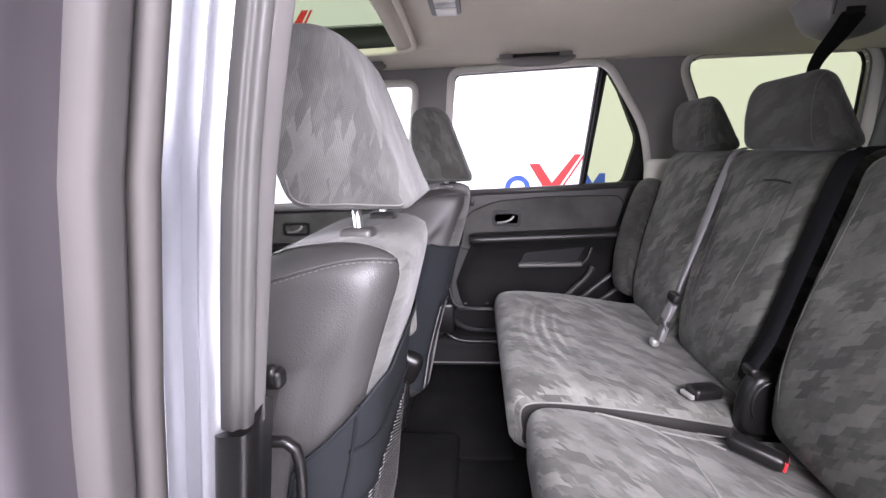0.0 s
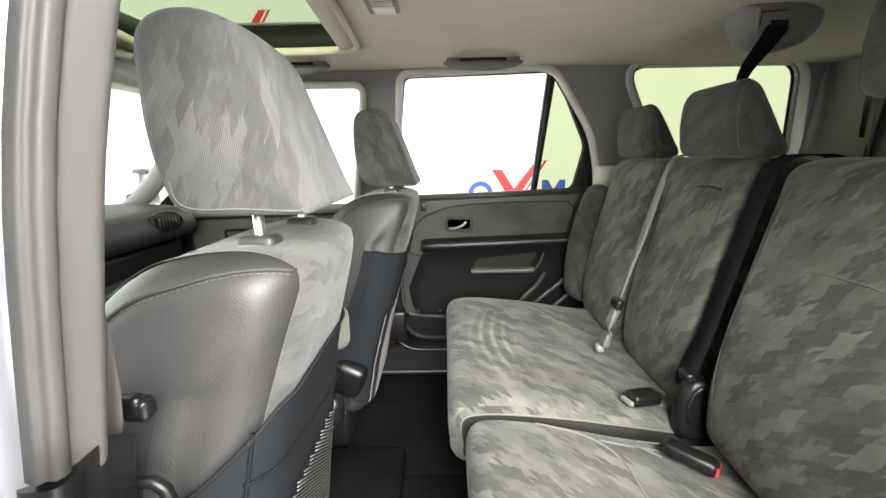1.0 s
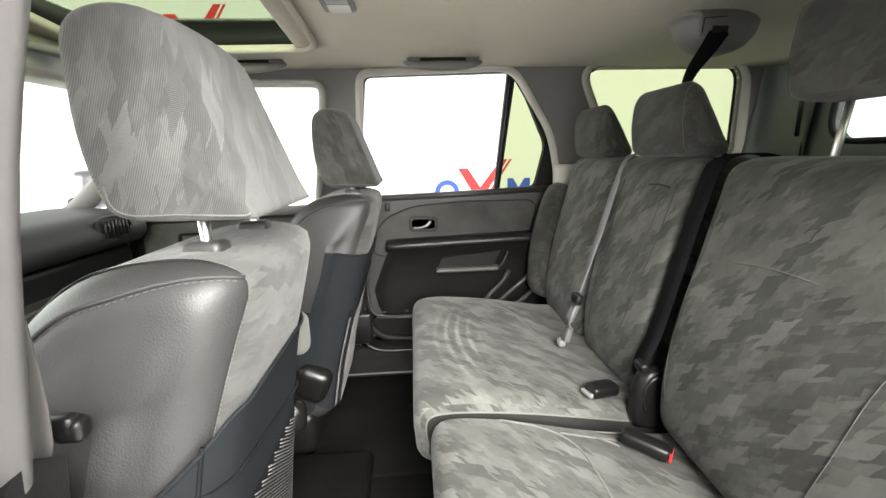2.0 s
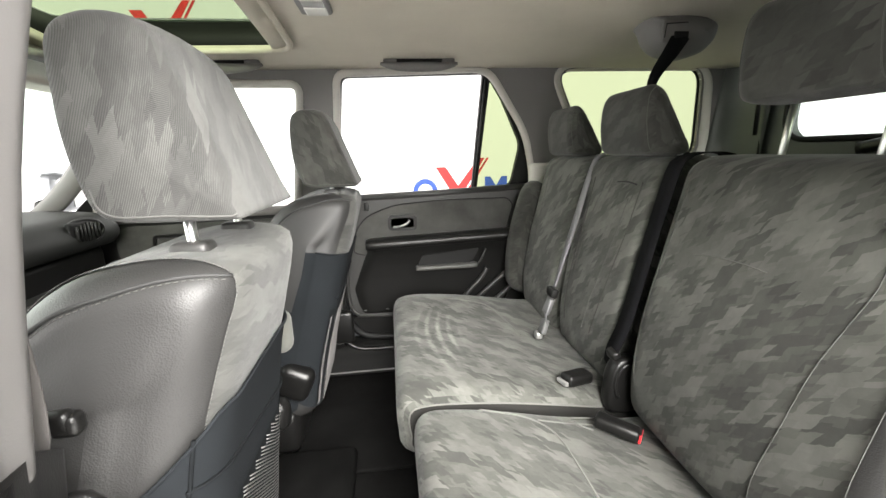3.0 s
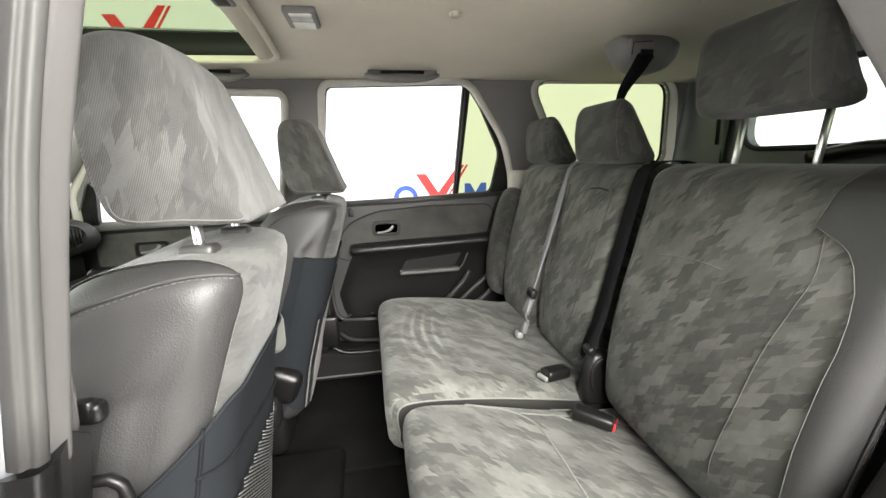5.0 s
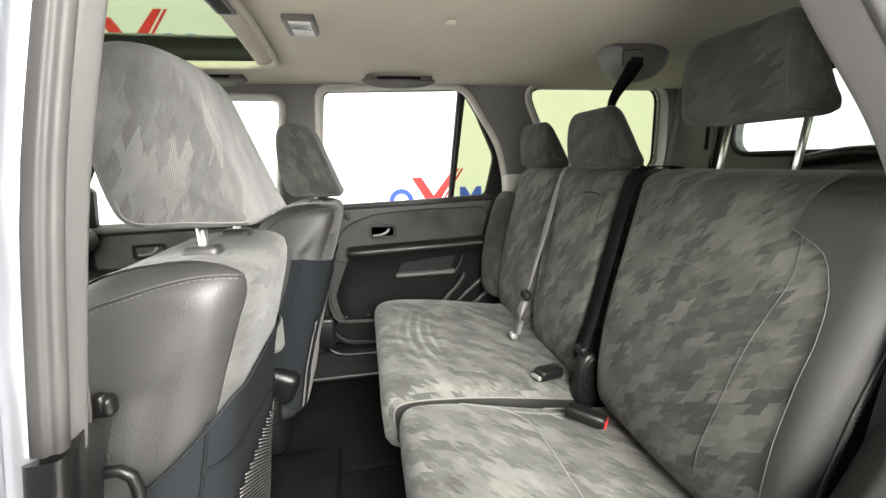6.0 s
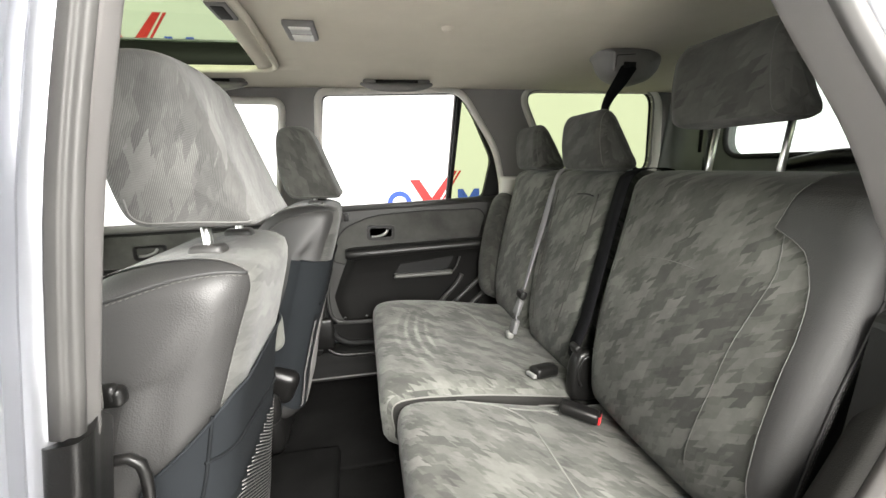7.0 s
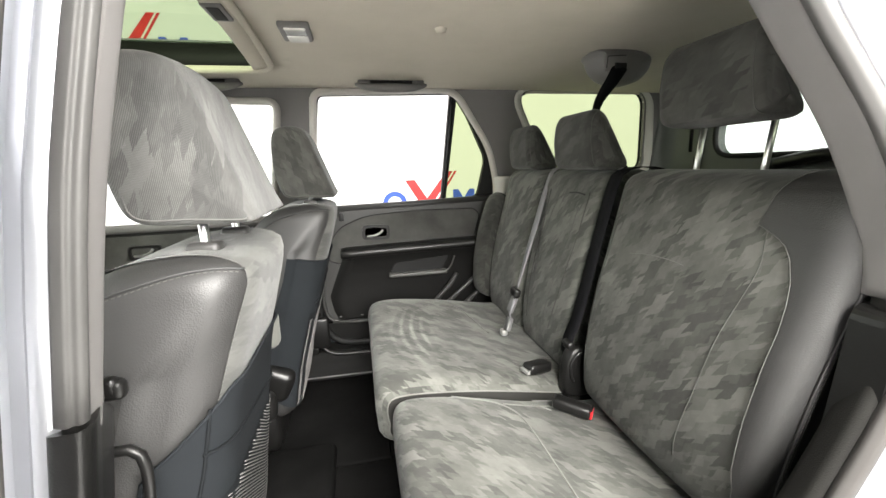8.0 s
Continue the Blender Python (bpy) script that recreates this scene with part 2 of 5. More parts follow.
# ---- mesh helpers ----
def thing(name, at=(0, 0, 0), label="", category="", group="", kind=""):
    ob = new(name)
    ob.location = at
    ob.empty_display_size = 0.05
    return tagged(ob, label, category, group, kind)


def part(name, bm, material, parent=None, label="", smooth=True, flip=True):
    """Links a bmesh as one mesh object, in world coordinates, under a thing or a part."""
    me = bpy.data.meshes.new(name)
    if flip:
        bmesh.ops.recalc_face_normals(bm, faces=bm.faces)
    for f in bm.faces:
        f.smooth = smooth
    bm.to_mesh(me)
    bm.free()
    for m in material if isinstance(material, (list, tuple)) else [material]:
        me.materials.append(m)
    ob = new(name, me)
    if parent:
        ob.parent = parent
        ob.matrix_parent_inverse = Matrix.Translation(-world_at(parent))
    return tagged(ob, label)


def world_at(ob):
    at = Vector(ob.location)
    while ob.parent:
        at = at + ob.matrix_parent_inverse.translation + ob.parent.location
        ob = ob.parent
    return at


def sharpen(ob, degrees=35):
    """Keeps edges crisp where faces meet at a steep angle."""
    me = ob.data
    bm = bmesh.new()
    bm.from_mesh(me)
    for e in bm.edges:
        if len(e.link_faces) == 2 and e.calc_face_angle(0) > radians(degrees):
            e.smooth = False
    bm.to_mesh(me)
    bm.free()
    return ob


def closed_curve(pts, n):
    """A smooth closed line through the points, evenly spaced."""
    P = np.array(pts, float)
    k = len(P)
    fine = []
    for i in range(k):
        a, b, c, d = P[(i - 1) % k], P[i], P[(i + 1) % k], P[(i + 2) % k]
        for s in np.linspace(0, 1, 12, endpoint=False):
            fine.append(0.5 * (2 * b + (c - a) * s + (2 * a - 5 * b + 4 * c - d) * s * s + (3 * b - a - 3 * c + d) * s ** 3))
    fine = np.array(fine + [fine[0]])
    L = np.concatenate([[0], np.cumsum(np.linalg.norm(np.diff(fine, axis=0), axis=1))])
    u = np.linspace(0, L[-1], n, endpoint=False)
    return np.stack([np.interp(u, L, fine[:, i]) for i in range(P.shape[1])], 1), L[-1]


def open_curve(pts, n):
    """A smooth open line through the points, evenly spaced."""
    P = np.array(pts, float)
    if len(P) == 2:
        return np.array([P[0] + (P[1] - P[0]) * s for s in np.linspace(0, 1, n)])
    P = np.vstack([2 * P[0] - P[1], P, 2 * P[-1] - P[-2]])
    fine = []
    for i in range(1, len(P) - 2):
        a, b, c, d = P[i - 1:i + 3]
        for s in np.linspace(0, 1, 16, endpoint=False):
            fine.append(0.5 * (2 * b + (c - a) * s + (2 * a - 5 * b + 4 * c - d) * s * s + (3 * b - a - 3 * c + d) * s ** 3))
    fine = np.array(fine + [P[-2]])
    L = np.concatenate([[0], np.cumsum(np.linalg.norm(np.diff(fine, axis=0), axis=1))])
    u = np.linspace(0, L[-1], n)
    return np.stack([np.interp(u, L, fine[:, i]) for i in range(3)], 1)


class Pad:
    """A stuffed form: a side outline in (x, z), carried across from y0 to y1 with rounded flanks.
    s runs round the outline from 0 to 1, v across from -1 to 1, and on over the flanks to -2 and 2."""

    def __init__(self, outline, y0, y1, r, warp=None, n=72, dome=0.0, uv_of=None, roll=None):
        self.dome, self.uv_of = dome, uv_of
        self.P, self.L = closed_curve(outline, n)
        self.n, self.y0, self.y1, self.r, self.warp = n, y0, y1, r, warp
        d = np.roll(self.P, -1, 0) - np.roll(self.P, 1, 0)
        N = np.stack([d[:, 1], -d[:, 0]], 1)
        N /= np.linalg.norm(N, axis=1)[:, None]
        if np.mean(np.sum(N * (self.P - self.P.mean(0)), 1)) < 0:
            N = -N
        self.N, self.mid = N, self.P.mean(0)
        self.R = np.array([r * (roll(*q) if roll else 1.0) for q in N])
        Q = self.P - self.mid
        _, vec = np.linalg.eigh(Q.T @ Q)
        ax, wide = vec[:, 1], np.abs(Q @ vec[:, 0]).max()
        reach = max(0.0, np.abs(Q @ ax).max() - wide)
        self.T = self.mid + np.outer(np.clip(Q @ ax, -reach, reach), ax)
        self.I = (self.P - self.T) / np.linalg.norm(self.P - self.T, axis=1)[:, None]

    def at(self, s, v, off=0.0):
        i = (s % 1) * self.n
        a = int(i) % self.n
        f = i - int(i)
        p = self.P[a] * (1 - f) + self.P[(a + 1) % self.n] * f
        mixed = lambda Z: Z[a] * (1 - f) + Z[(a + 1) % self.n] * f
        nr, inn, core = mixed(self.N), mixed(self.I), mixed(self.T)
        h, c = (self.y1 - self.y0) / 2, (self.y1 + self.y0) / 2
        sg, w = (1 if v >= 0 else -1), abs(v)
        flat = max(0.05, 1 - 1.57 * self.r / (h + 0.57 * self.r))
        r = mixed(self.R)
        if w <= flat:
            y, q = w / flat * (h - r), p + nr * off
        elif w <= 1:
            g = (w - flat) / (1 - flat) * math.pi / 2
            y, q = h - r + (r + off) * math.sin(g), p - inn * r * (1 - math.cos(g)) + nr * off * math.cos(g)
        else:
            edge, k = p - inn * r, min(1, w - 1)
            y, q = h + off + self.dome * math.sin(k * math.pi / 2), edge + (core - edge) * k
        out = Vector((q[0], c + sg * y, q[1]))
        return Vector(self.warp(out)) if self.warp else out

    def find(self, z, side=1):
        """The s of the outline at height z, on its rear (side 1) or front (-1)."""
        best = min(range(self.n), key=lambda k: abs(self.P[k][1] - z) + (10 if (self.N[k][0] * side) < 0 else 0))
        return best / self.n

    def s_at(self, z, side):
        """As find, but between the outline's points."""
        k = [i for i in range(self.n) if self.N[i][0] * side > 0.15]
        k.sort(key=lambda i: self.P[i][1])
        best = min(k, key=lambda i: abs(self.P[i][1] - z))
        for step in (1, -1):
            o = (best + step) % self.n
            za, zb = self.P[best][1], self.P[o][1]
            if min(za, zb) <= z <= max(za, zb) and za != zb:
                return (best + step * (z - za) / (zb - za)) / self.n
        return best / self.n

    def y_to_v(self, y):
        h, c = (self.y1 - self.y0) / 2, (self.y1 + self.y0) / 2
        flat = max(0.05, 1 - 1.57 * self.r / (h + 0.57 * self.r))
        w = abs(y - c)
        sg = 1 if y >= c else -1
        if w <= h - self.r:
            return sg * w / (h - self.r) * flat
        g = math.asin(min(1, (w - h + self.r) / self.r))
        return sg * (flat + g / (math.pi / 2) * (1 - flat))

    def patch(self, s_of, vs, ns=None, off=0.0, closed=False, spread=None):
        """A grid over the form. s_of(a, v): where along the outline, for a from 0 to 1; spread(a) widens it."""
        bm = bmesh.new()
        uv = bm.loops.layers.uv.new("UVMap")
        ns = ns or self.n
        rows = []
        for v in vs:
            row = []
            for k in range(ns if closed else ns + 1):
                a = k / ns
                row.append(bm.verts.new(self.at(s_of(a, v), v * (spread(a) if spread else 1), off)))
            rows.append(row)
        h = (self.y1 - self.y0) / 2
        for i in range(len(vs) - 1):
            for k in range(ns):
                k2 = (k + 1) % ns if closed else k + 1
                f = bm.faces.new((rows[i][k], rows[i][k2], rows[i + 1][k2], rows[i + 1][k]))
                f.material_index = int(min(abs(vs[i]), abs(vs[i + 1])) > 0.9)
                for loop, (ii, kk) in zip(f.loops, ((i, k), (i, k + 1), (i + 1, k + 1), (i + 1, k))):
                    v, a = vs[ii], kk / ns
                    s = s_of(a, v)
                    p = self.at(s, v)
                    if self.uv_of:
                        loop[uv].uv = self.uv_of(p)
                    elif min(abs(vs[i]), abs(vs[i + 1])) > 0.9:
                        loop[uv].uv = (p.x + self.y0, p.z)
                    else:
                        loop[uv].uv = (s * self.L + self.y0 * 3, v * (h + self.r * 0.5))
        return bm

    def line(self, pts, n=40, off=0.002):
        """Points over the form along a smooth line of (s, v)."""
        c = open_curve([(s, v, 0) for s, v in pts], n)
        return [self.at(s, v, off) for s, v, _ in c]


def solidify(bm, thick):
    """Gives a sheet thickness, inwards of its normals."""
    bmesh.ops.recalc_face_normals(bm, faces=bm.faces)
    bmesh.ops.solidify(bm, geom=bm.faces[:], thickness=thick)
    return bm


def tube(pts, radius, seg=8, closed=False, flat=1.0, across=None):
    """A round or flattened rod along the points."""
    bm = bmesh.new()
    P = [Vector(p) for p in pts]
    n = len(P)
    rings = []
    up = None
    for i in range(n):
        a = P[(i - 1) % n] if closed else P[max(i - 1, 0)]
        b = P[(i + 1) % n] if closed else P[min(i + 1, n - 1)]
        d = (b - a).normalized()
        if across is not None:
            side = Vector(across) - d * d.dot(Vector(across))
        else:
            ref = up if up is not None else (Vector((0, 0, 1)) if abs(d.z) < 0.9 else Vector((0, 1, 0)))
            side = ref - d * d.dot(ref)
        side.normalize()
        up = side
        other = d.cross(side)
        r = radius(i / (n - 1)) if callable(radius) else radius
        rings.append([bm.verts.new(P[i] + side * math.cos(q) * r + other * math.sin(q) * r * flat) for q in (2 * math.pi * k / seg for k in range(seg))])
    m = n if closed else n - 1
    for i in range(m):
        A, B = rings[i], rings[(i + 1) % n]
        for k in range(seg):
            bm.faces.new((A[k], A[(k + 1) % seg], B[(k + 1) % seg], B[k]))
    if not closed:
        bm.faces.new(rings[0][::-1])
        bm.faces.new(rings[-1])
    return bm


def strap(pts, across, width, thick=0.0015):
    """A flat band along the points; across: its width's direction, one or one per point."""
    bm = bmesh.new()
    P = [Vector(p) for p in pts]
    n = len(P)
    rows = []
    for i in range(n):
        d = (P[min(i + 1, n - 1)] - P[max(i - 1, 0)]).normalized()
        w = Vector(across(i / (n - 1))) if callable(across) else Vector(across)
        w = (w - d * d.dot(w)).normalized()
        o = d.cross(w)
        ww = width(i / (n - 1)) if callable(width) else width
        rows.append([bm.verts.new(P[i] + w * a * ww / 2 + o * b * thick / 2) for a, b in ((-1, -1), (1, -1), (1, 1), (-1, 1))])
    for i in range(n - 1):
        for k in range(4):
            bm.faces.new((rows[i][k], rows[i][(k + 1) % 4], rows[i + 1][(k + 1) % 4], rows[i + 1][k]))
    bm.faces.new(rows[0][::-1])
    bm.faces.new(rows[-1])
    return bm


def block(size, at, bevel=0.004, seg=3, m=None):
    """A bevelled box of that size round at, turned by m."""
    bm = bmesh.new()
    bmesh.ops.create_cube(bm, size=1)
    bmesh.ops.scale(bm, vec=size, verts=bm.verts)
    if bevel:
        bmesh.ops.bevel(bm, geom=bm.edges[:], offset=min(bevel, min(size) * 0.45), segments=seg, profile=0.5, affect="EDGES")
    if m is not None:
        bmesh.ops.transform(bm, matrix=m, verts=bm.verts)
    bmesh.ops.translate(bm, vec=at, verts=bm.verts)
    return bm


def rounded(pts, r=0.03, seg=5):
    """A closed outline with its corners rounded; a point may carry its own radius."""
    out = []
    k = len(pts)
    for i in range(k):
        p = Vector(pts[i][:2])
        rr = pts[i][2] if len(pts[i]) > 2 else r
        a, b = Vector(pts[i - 1][:2]) - p, Vector(pts[(i + 1) % k][:2]) - p
        cut = min(rr, a.length * 0.45, b.length * 0.45)
        if cut < 1e-4:
            out.append(tuple(p))
            continue
        A, B = p + a.normalized() * cut, p + b.normalized() * cut
        for q in range(seg + 1):
            s = q / seg
            out.append(tuple(A * (1 - s) ** 2 + p * 2 * s * (1 - s) + B * s * s))
    return out


def dense(loop, step=0.04):
    """A closed outline with extra points along its long edges."""
    out = []
    for (a, b), (c, d) in zip(loop, loop[1:] + loop[:1]):
        k = max(1, int(math.hypot(c - a, d - b) / step))
        out += [(a + (c - a) * i / k, b + (d - b) * i / k) for i in range(k)]
    return out


def sheet(outer, holes, place, thick=0.0):
    """A flat panel with openings. place(a, b, depth) puts a point of the outline into the world."""
    bm = bmesh.new()
    edges = []
    loops = [outer, *holes]
    for loop in loops:
        vs = [bm.verts.new((a, b, 0)) for a, b in loop]
        edges += [bm.edges.new((vs[i], vs[(i + 1) % len(vs)])) for i in range(len(vs))]
    bmesh.ops.triangle_fill(bm, use_beauty=True, use_dissolve=False, edges=edges)
    bmesh.ops.recalc_face_normals(bm, faces=bm.faces)
    if thick:
        got = bmesh.ops.extrude_face_region(bm, geom=bm.faces[:])
        for v in got["geom"]:
            if isinstance(v, bmesh.types.BMVert):
                v.co.z = thick
    for v in bm.verts:
        v.co = place(v.co.x, v.co.y, v.co.z)
    return bm


def side_y(z):
    """How far out the car's side stands at a height: upright below the belt line, leaning in above."""
    return 0.725 - 0.2 * max(0.0, z - 1.03)


def on_side(sign, inset=0.0):
    return lambda a, b, d: Vector((a, sign * (side_y(b) - inset + d), b))


def path_on_side(sign, pts, inset=0.0):
    return [Vector((a, sign * (side_y(b) - inset), b)) for a, b in pts]


def stitches(pts, length=0.005, radius=0.0008, gap=0.0035):
    """Short raised threads, one after another along a line."""
    bm = bmesh.new()
    P = [Vector(p) for p in pts]
    seglen = [(P[i + 1] - P[i]).length for i in range(len(P) - 1)]
    total, d = sum(seglen), 0.0
    while d + length < total:
        ends = []
        for q in (d, d + length):
            i, rest = 0, q
            while i < len(seglen) - 1 and rest > seglen[i]:
                rest -= seglen[i]
                i += 1
            ends.append(P[i].lerp(P[i + 1], rest / max(seglen[i], 1e-6)))
        a, b = ends
        dr = (b - a).normalized()
        s = dr.orthogonal().normalized()
        o = dr.cross(s)
        ring = []
        for p in (a, b):
            ring.append([bm.verts.new(p + (s * math.cos(k * 1.571) + o * math.sin(k * 1.571)) * radius) for k in range(4)])
        for k in range(4):
            bm.faces.new((ring[0][k], ring[0][(k + 1) % 4], ring[1][(k + 1) % 4], ring[1][k]))
        d += length + gap
    return bm


V_ALL = [-2, -1.6, -1.25, -1.0, -0.94, -0.88, -0.82, -0.76, -0.70, -0.65, -0.60, -0.56, -0.5, -0.25, 0, 0.25, 0.5, 0.56, 0.60, 0.65, 0.70, 0.76, 0.82, 0.88, 0.94, 1.0, 1.25, 1.6, 2]


def whole(pad, off=0.0):
    return pad.patch(lambda a, v: a, V_ALL, closed=True, off=off)


# ---- studio round the car ----
ground = part("ground", sheet([(-40, -40), (40, -40), (40, 40), (-40, 40)], [], lambda a, b, d: Vector((a, b, -0.14 - d)), 0.05), FLOOR_GREY)
tagged(ground, "pale grey smooth studio floor", "floor", kind="structure")
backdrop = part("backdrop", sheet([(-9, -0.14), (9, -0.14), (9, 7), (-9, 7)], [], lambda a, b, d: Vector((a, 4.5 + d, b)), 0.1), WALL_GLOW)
tagged(backdrop, "glowing white plain studio backdrop wall", "wall", kind="structure")


# glowing wall added ahead, to light ceiling and backrests through the windscreen
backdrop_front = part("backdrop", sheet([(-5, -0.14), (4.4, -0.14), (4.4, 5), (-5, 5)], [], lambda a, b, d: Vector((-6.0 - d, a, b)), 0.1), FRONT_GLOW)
tagged(backdrop_front, "added glowing white fill wall ahead of car", "wall", kind="structure")


# glowing wall added behind, so that the tailgate window shows white
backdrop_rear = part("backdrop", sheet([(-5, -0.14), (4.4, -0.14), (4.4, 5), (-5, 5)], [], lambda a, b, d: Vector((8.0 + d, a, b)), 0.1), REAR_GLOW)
tagged(backdrop_rear, "added glowing white fill wall behind the car", "wall", kind="structure")


# glowing fill wall out of view, added to light flanks, door and far seat
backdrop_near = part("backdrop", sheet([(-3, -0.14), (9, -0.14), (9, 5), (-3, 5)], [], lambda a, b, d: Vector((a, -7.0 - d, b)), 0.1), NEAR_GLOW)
tagged(backdrop_near, "unseen glowing white fill wall beside the open doors", "wall", kind="structure")


def wall_mark(x, z, k):
    """A red tick with a split long arm between a blue ring and a blue zigzag block, as film on the backdrop."""
    mark = thing("wall_logo", (x, 4.49, z), "red tick and blue shapes on white backdrop wall", "logo", "wall logos")
    put = lambda a, b, d: Vector((x + a * k, 4.495 - d, z + b * k))
    part("red_tick", sheet([(-0.33, 0.16), (-0.19, 0.16), (-0.02, -0.10), (-0.05, -0.23), (-0.09, -0.23)], [], put, 0.003), LOGO_RED, mark, smooth=False)
    part("red_stripe", sheet([(-0.05, -0.23), (0.03, -0.23), (0.36, 0.27), (0.27, 0.27), (-0.02, -0.10)], [], put, 0.003), LOGO_RED, mark, smooth=False)
    part("red_stripe", sheet([(0.06, -0.23), (0.09, -0.23), (0.42, 0.27), (0.385, 0.27)], [], put, 0.003), LOGO_RED, mark, smooth=False)
    ring = [(-0.48 + 0.17 * math.cos(q), -0.16 + 0.17 * math.sin(q)) for q in np.linspace(0, 2 * math.pi, 32, endpoint=False)]
    hole = [(-0.48 + 0.10 * math.cos(q), -0.16 + 0.10 * math.sin(q)) for q in np.linspace(0, 2 * math.pi, 32, endpoint=False)]
    part("blue_ring", sheet(ring, [hole], put, 0.003), LOGO_BLUE, mark, smooth=False)
    part("blue_block", sheet([(0.36, -0.33), (0.36, 0.01), (0.44, 0.01), (0.52, -0.12), (0.60, 0.01), (0.68, 0.01), (0.68, -0.33), (0.60, -0.33), (0.60, -0.13), (0.52, -0.25), (0.44, -0.13), (0.44, -0.33)], [], put, 0.003), LOGO_BLUE, mark, smooth=False)


wall_mark(0.95, 0.84, 0.95)
wall_mark(-2.41, 2.66, 0.95)

# ---- car shell ----
floor = part("floor", block((2.9, 1.44, 0.06), (0.1, 0, 0.285), 0.01), CARPET)
tagged(floor, "black carpeted car floor", "floor", kind="structure")
cargo = part("cargo_floor", block((0.75, 1.3, 0.06), (1.15, 0, 0.56), 0.01), CARPET)
tagged(cargo, "black carpeted cargo floor behind the seats", "floor", kind="structure")


def roof_z(x, y):
    return 1.504 - 0.05 * (1 - math.exp(-(y / 0.40) ** 2)) - 0.006 * ((x - 0.3) / 1.0) ** 2


def headliner_mesh():
    """The lining: a vaulted sheet with a rounded opening for the sunroof."""
    bm = bmesh.new()
    hole = rounded([(-0.80, -0.395), (-0.222, -0.395), (-0.222, 0.395), (-0.80, 0.395)], 0.06, 6)
    outer = [(-1.0, -0.62), (1.45, -0.62), (1.45, 0.62), (-1.0, 0.62)]
    edges = []
    for loop in (outer, hole):
        vs = [bm.verts.new((a, b, 0)) for a, b in loop]
        edges += [bm.edges.new((vs[i], vs[(i + 1) % len(vs)])) for i in range(len(vs))]
    bmesh.ops.triangle_fill(bm, use_beauty=True, use_dissolve=False, edges=edges)
    for axis, at in [(0, q) for q in np.linspace(-0.9, 1.4, 13)] + [(1, q) for q in np.linspace(-0.6, 0.6, 25)]:
        no = (1, 0, 0) if axis == 0 else (0, 1, 0)
        co = (at, 0, 0) if axis == 0 else (0, at, 0)
        bmesh.ops.bisect_plane(bm, geom=bm.verts[:] + bm.edges[:] + bm.faces[:], plane_co=co, plane_no=no)
    for v in bm.verts:
        v.co.z = roof_z(v.co.x, v.co.y)
    bmesh.ops.recalc_face_normals(bm, faces=bm.faces)
    if sum(f.normal.z for f in bm.faces) > 0:
        bmesh.ops.reverse_faces(bm, faces=bm.faces)
    got = bmesh.ops.extrude_face_region(bm, geom=bm.faces[:])
    for v in got["geom"]:
        if isinstance(v, bmesh.types.BMVert):
            v.co.z += 0.012
    return bm


ceiling = part("ceiling", headliner_mesh(), HEADLINER)
tagged(ceiling, "beige woven fabric headliner with sunroof opening", "ceiling", kind="structure")

roof_skin = part("roof_panel", sheet([(-0.95, -0.64), (1.5, -0.64), (1.5, 0.64), (-0.95, 0.64)], [rounded([(-0.84, -0.432), (-0.17, -0.432), (-0.17, 0.432), (-0.84, 0.432)], 0.05)],
                 lambda a, b, d: Vector((a, b, 1.553 + d)), 0.008), SILVER, label="")
tagged(roof_skin, "silver painted steel car roof", "roof", kind="structure")

# sunroof: black frame, tinted pane, lining lip, half-open shade with a finger cup
sunroof = thing("sunroof", (-0.5, 0, 1.54), "tinted glass sunroof with beige sliding shade", "sunroof", kind="structure")
rim_out = dense(rounded([(-0.805, -0.40), (-0.217, -0.40), (-0.217, 0.40), (-0.805, 0.40)], 0.065, 6))
part("lip", tube([Vector((a, b, roof_z(a, b) - 0.001)) for a, b in rim_out], 0.009, 8, closed=True), HEADLINER, sunroof)


def well_mesh():
    """The upright wall between the lining's opening and the pane, leaning out a little."""
    bm = bmesh.new()
    rows = []
    for a, b in rim_out:
        k = 1 + 0.03 / math.hypot(a + 0.51, b)
        p, q = Vector((a, b, roof_z(a, b) + 0.004)), Vector((-0.51 + (a + 0.51) * k, b * k, 1.5515))
        out = Vector((a + 0.51, b, 0)).normalized() * 0.012
        rows.append([bm.verts.new(v) for v in (p, q, q + out, p + out)])
    for A, B in zip(rows, rows[1:] + rows[:1]):
        for k in range(4):
            bm.faces.new((A[k], A[(k + 1) % 4], B[(k + 1) % 4], B[k]))
    return bm


part("sunroof_frame", well_mesh(), BLACK_RUBBER, sunroof, "black sunroof frame")
part("pane", sheet(rounded([(-0.838, -0.43), (-0.172, -0.43), (-0.172, 0.43), (-0.838, 0.43)], 0.05), [], lambda a, b, d: Vector((a, b, 1.552 + d)), 0.005), ROOF_GLASS, sunroof, "green tinted glass pane", smooth=False)

def shade_mesh(x0, x1, half, n=24):
    """A thin panel that follows the vault of the lining, with a rounded free edge."""
    prof = [(x1, 0.012), (x0 + 0.004, 0.012), (x0, 0.009), (x0, 0.004), (x0 + 0.005, 0.0), (x1, 0.001)]
    bm = bmesh.new()
    rows = [[bm.verts.new((x, y, roof_z(x, y) + h)) for x, h in prof] for y in np.linspace(-half, half, n)]
    for A, B in zip(rows, rows[1:]):
        for k in range(6):
            bm.faces.new((A[k], A[(k + 1) % 6], B[(k + 1) % 6], B[k]))
    bm.faces.new(rows[0][::-1])
    bm.faces.new(rows[-1])
    return bm


shade = part("shade", shade_mesh(-0.278, -0.216, 0.394), HEADLINER, sunroof, "beige sliding sunshade")
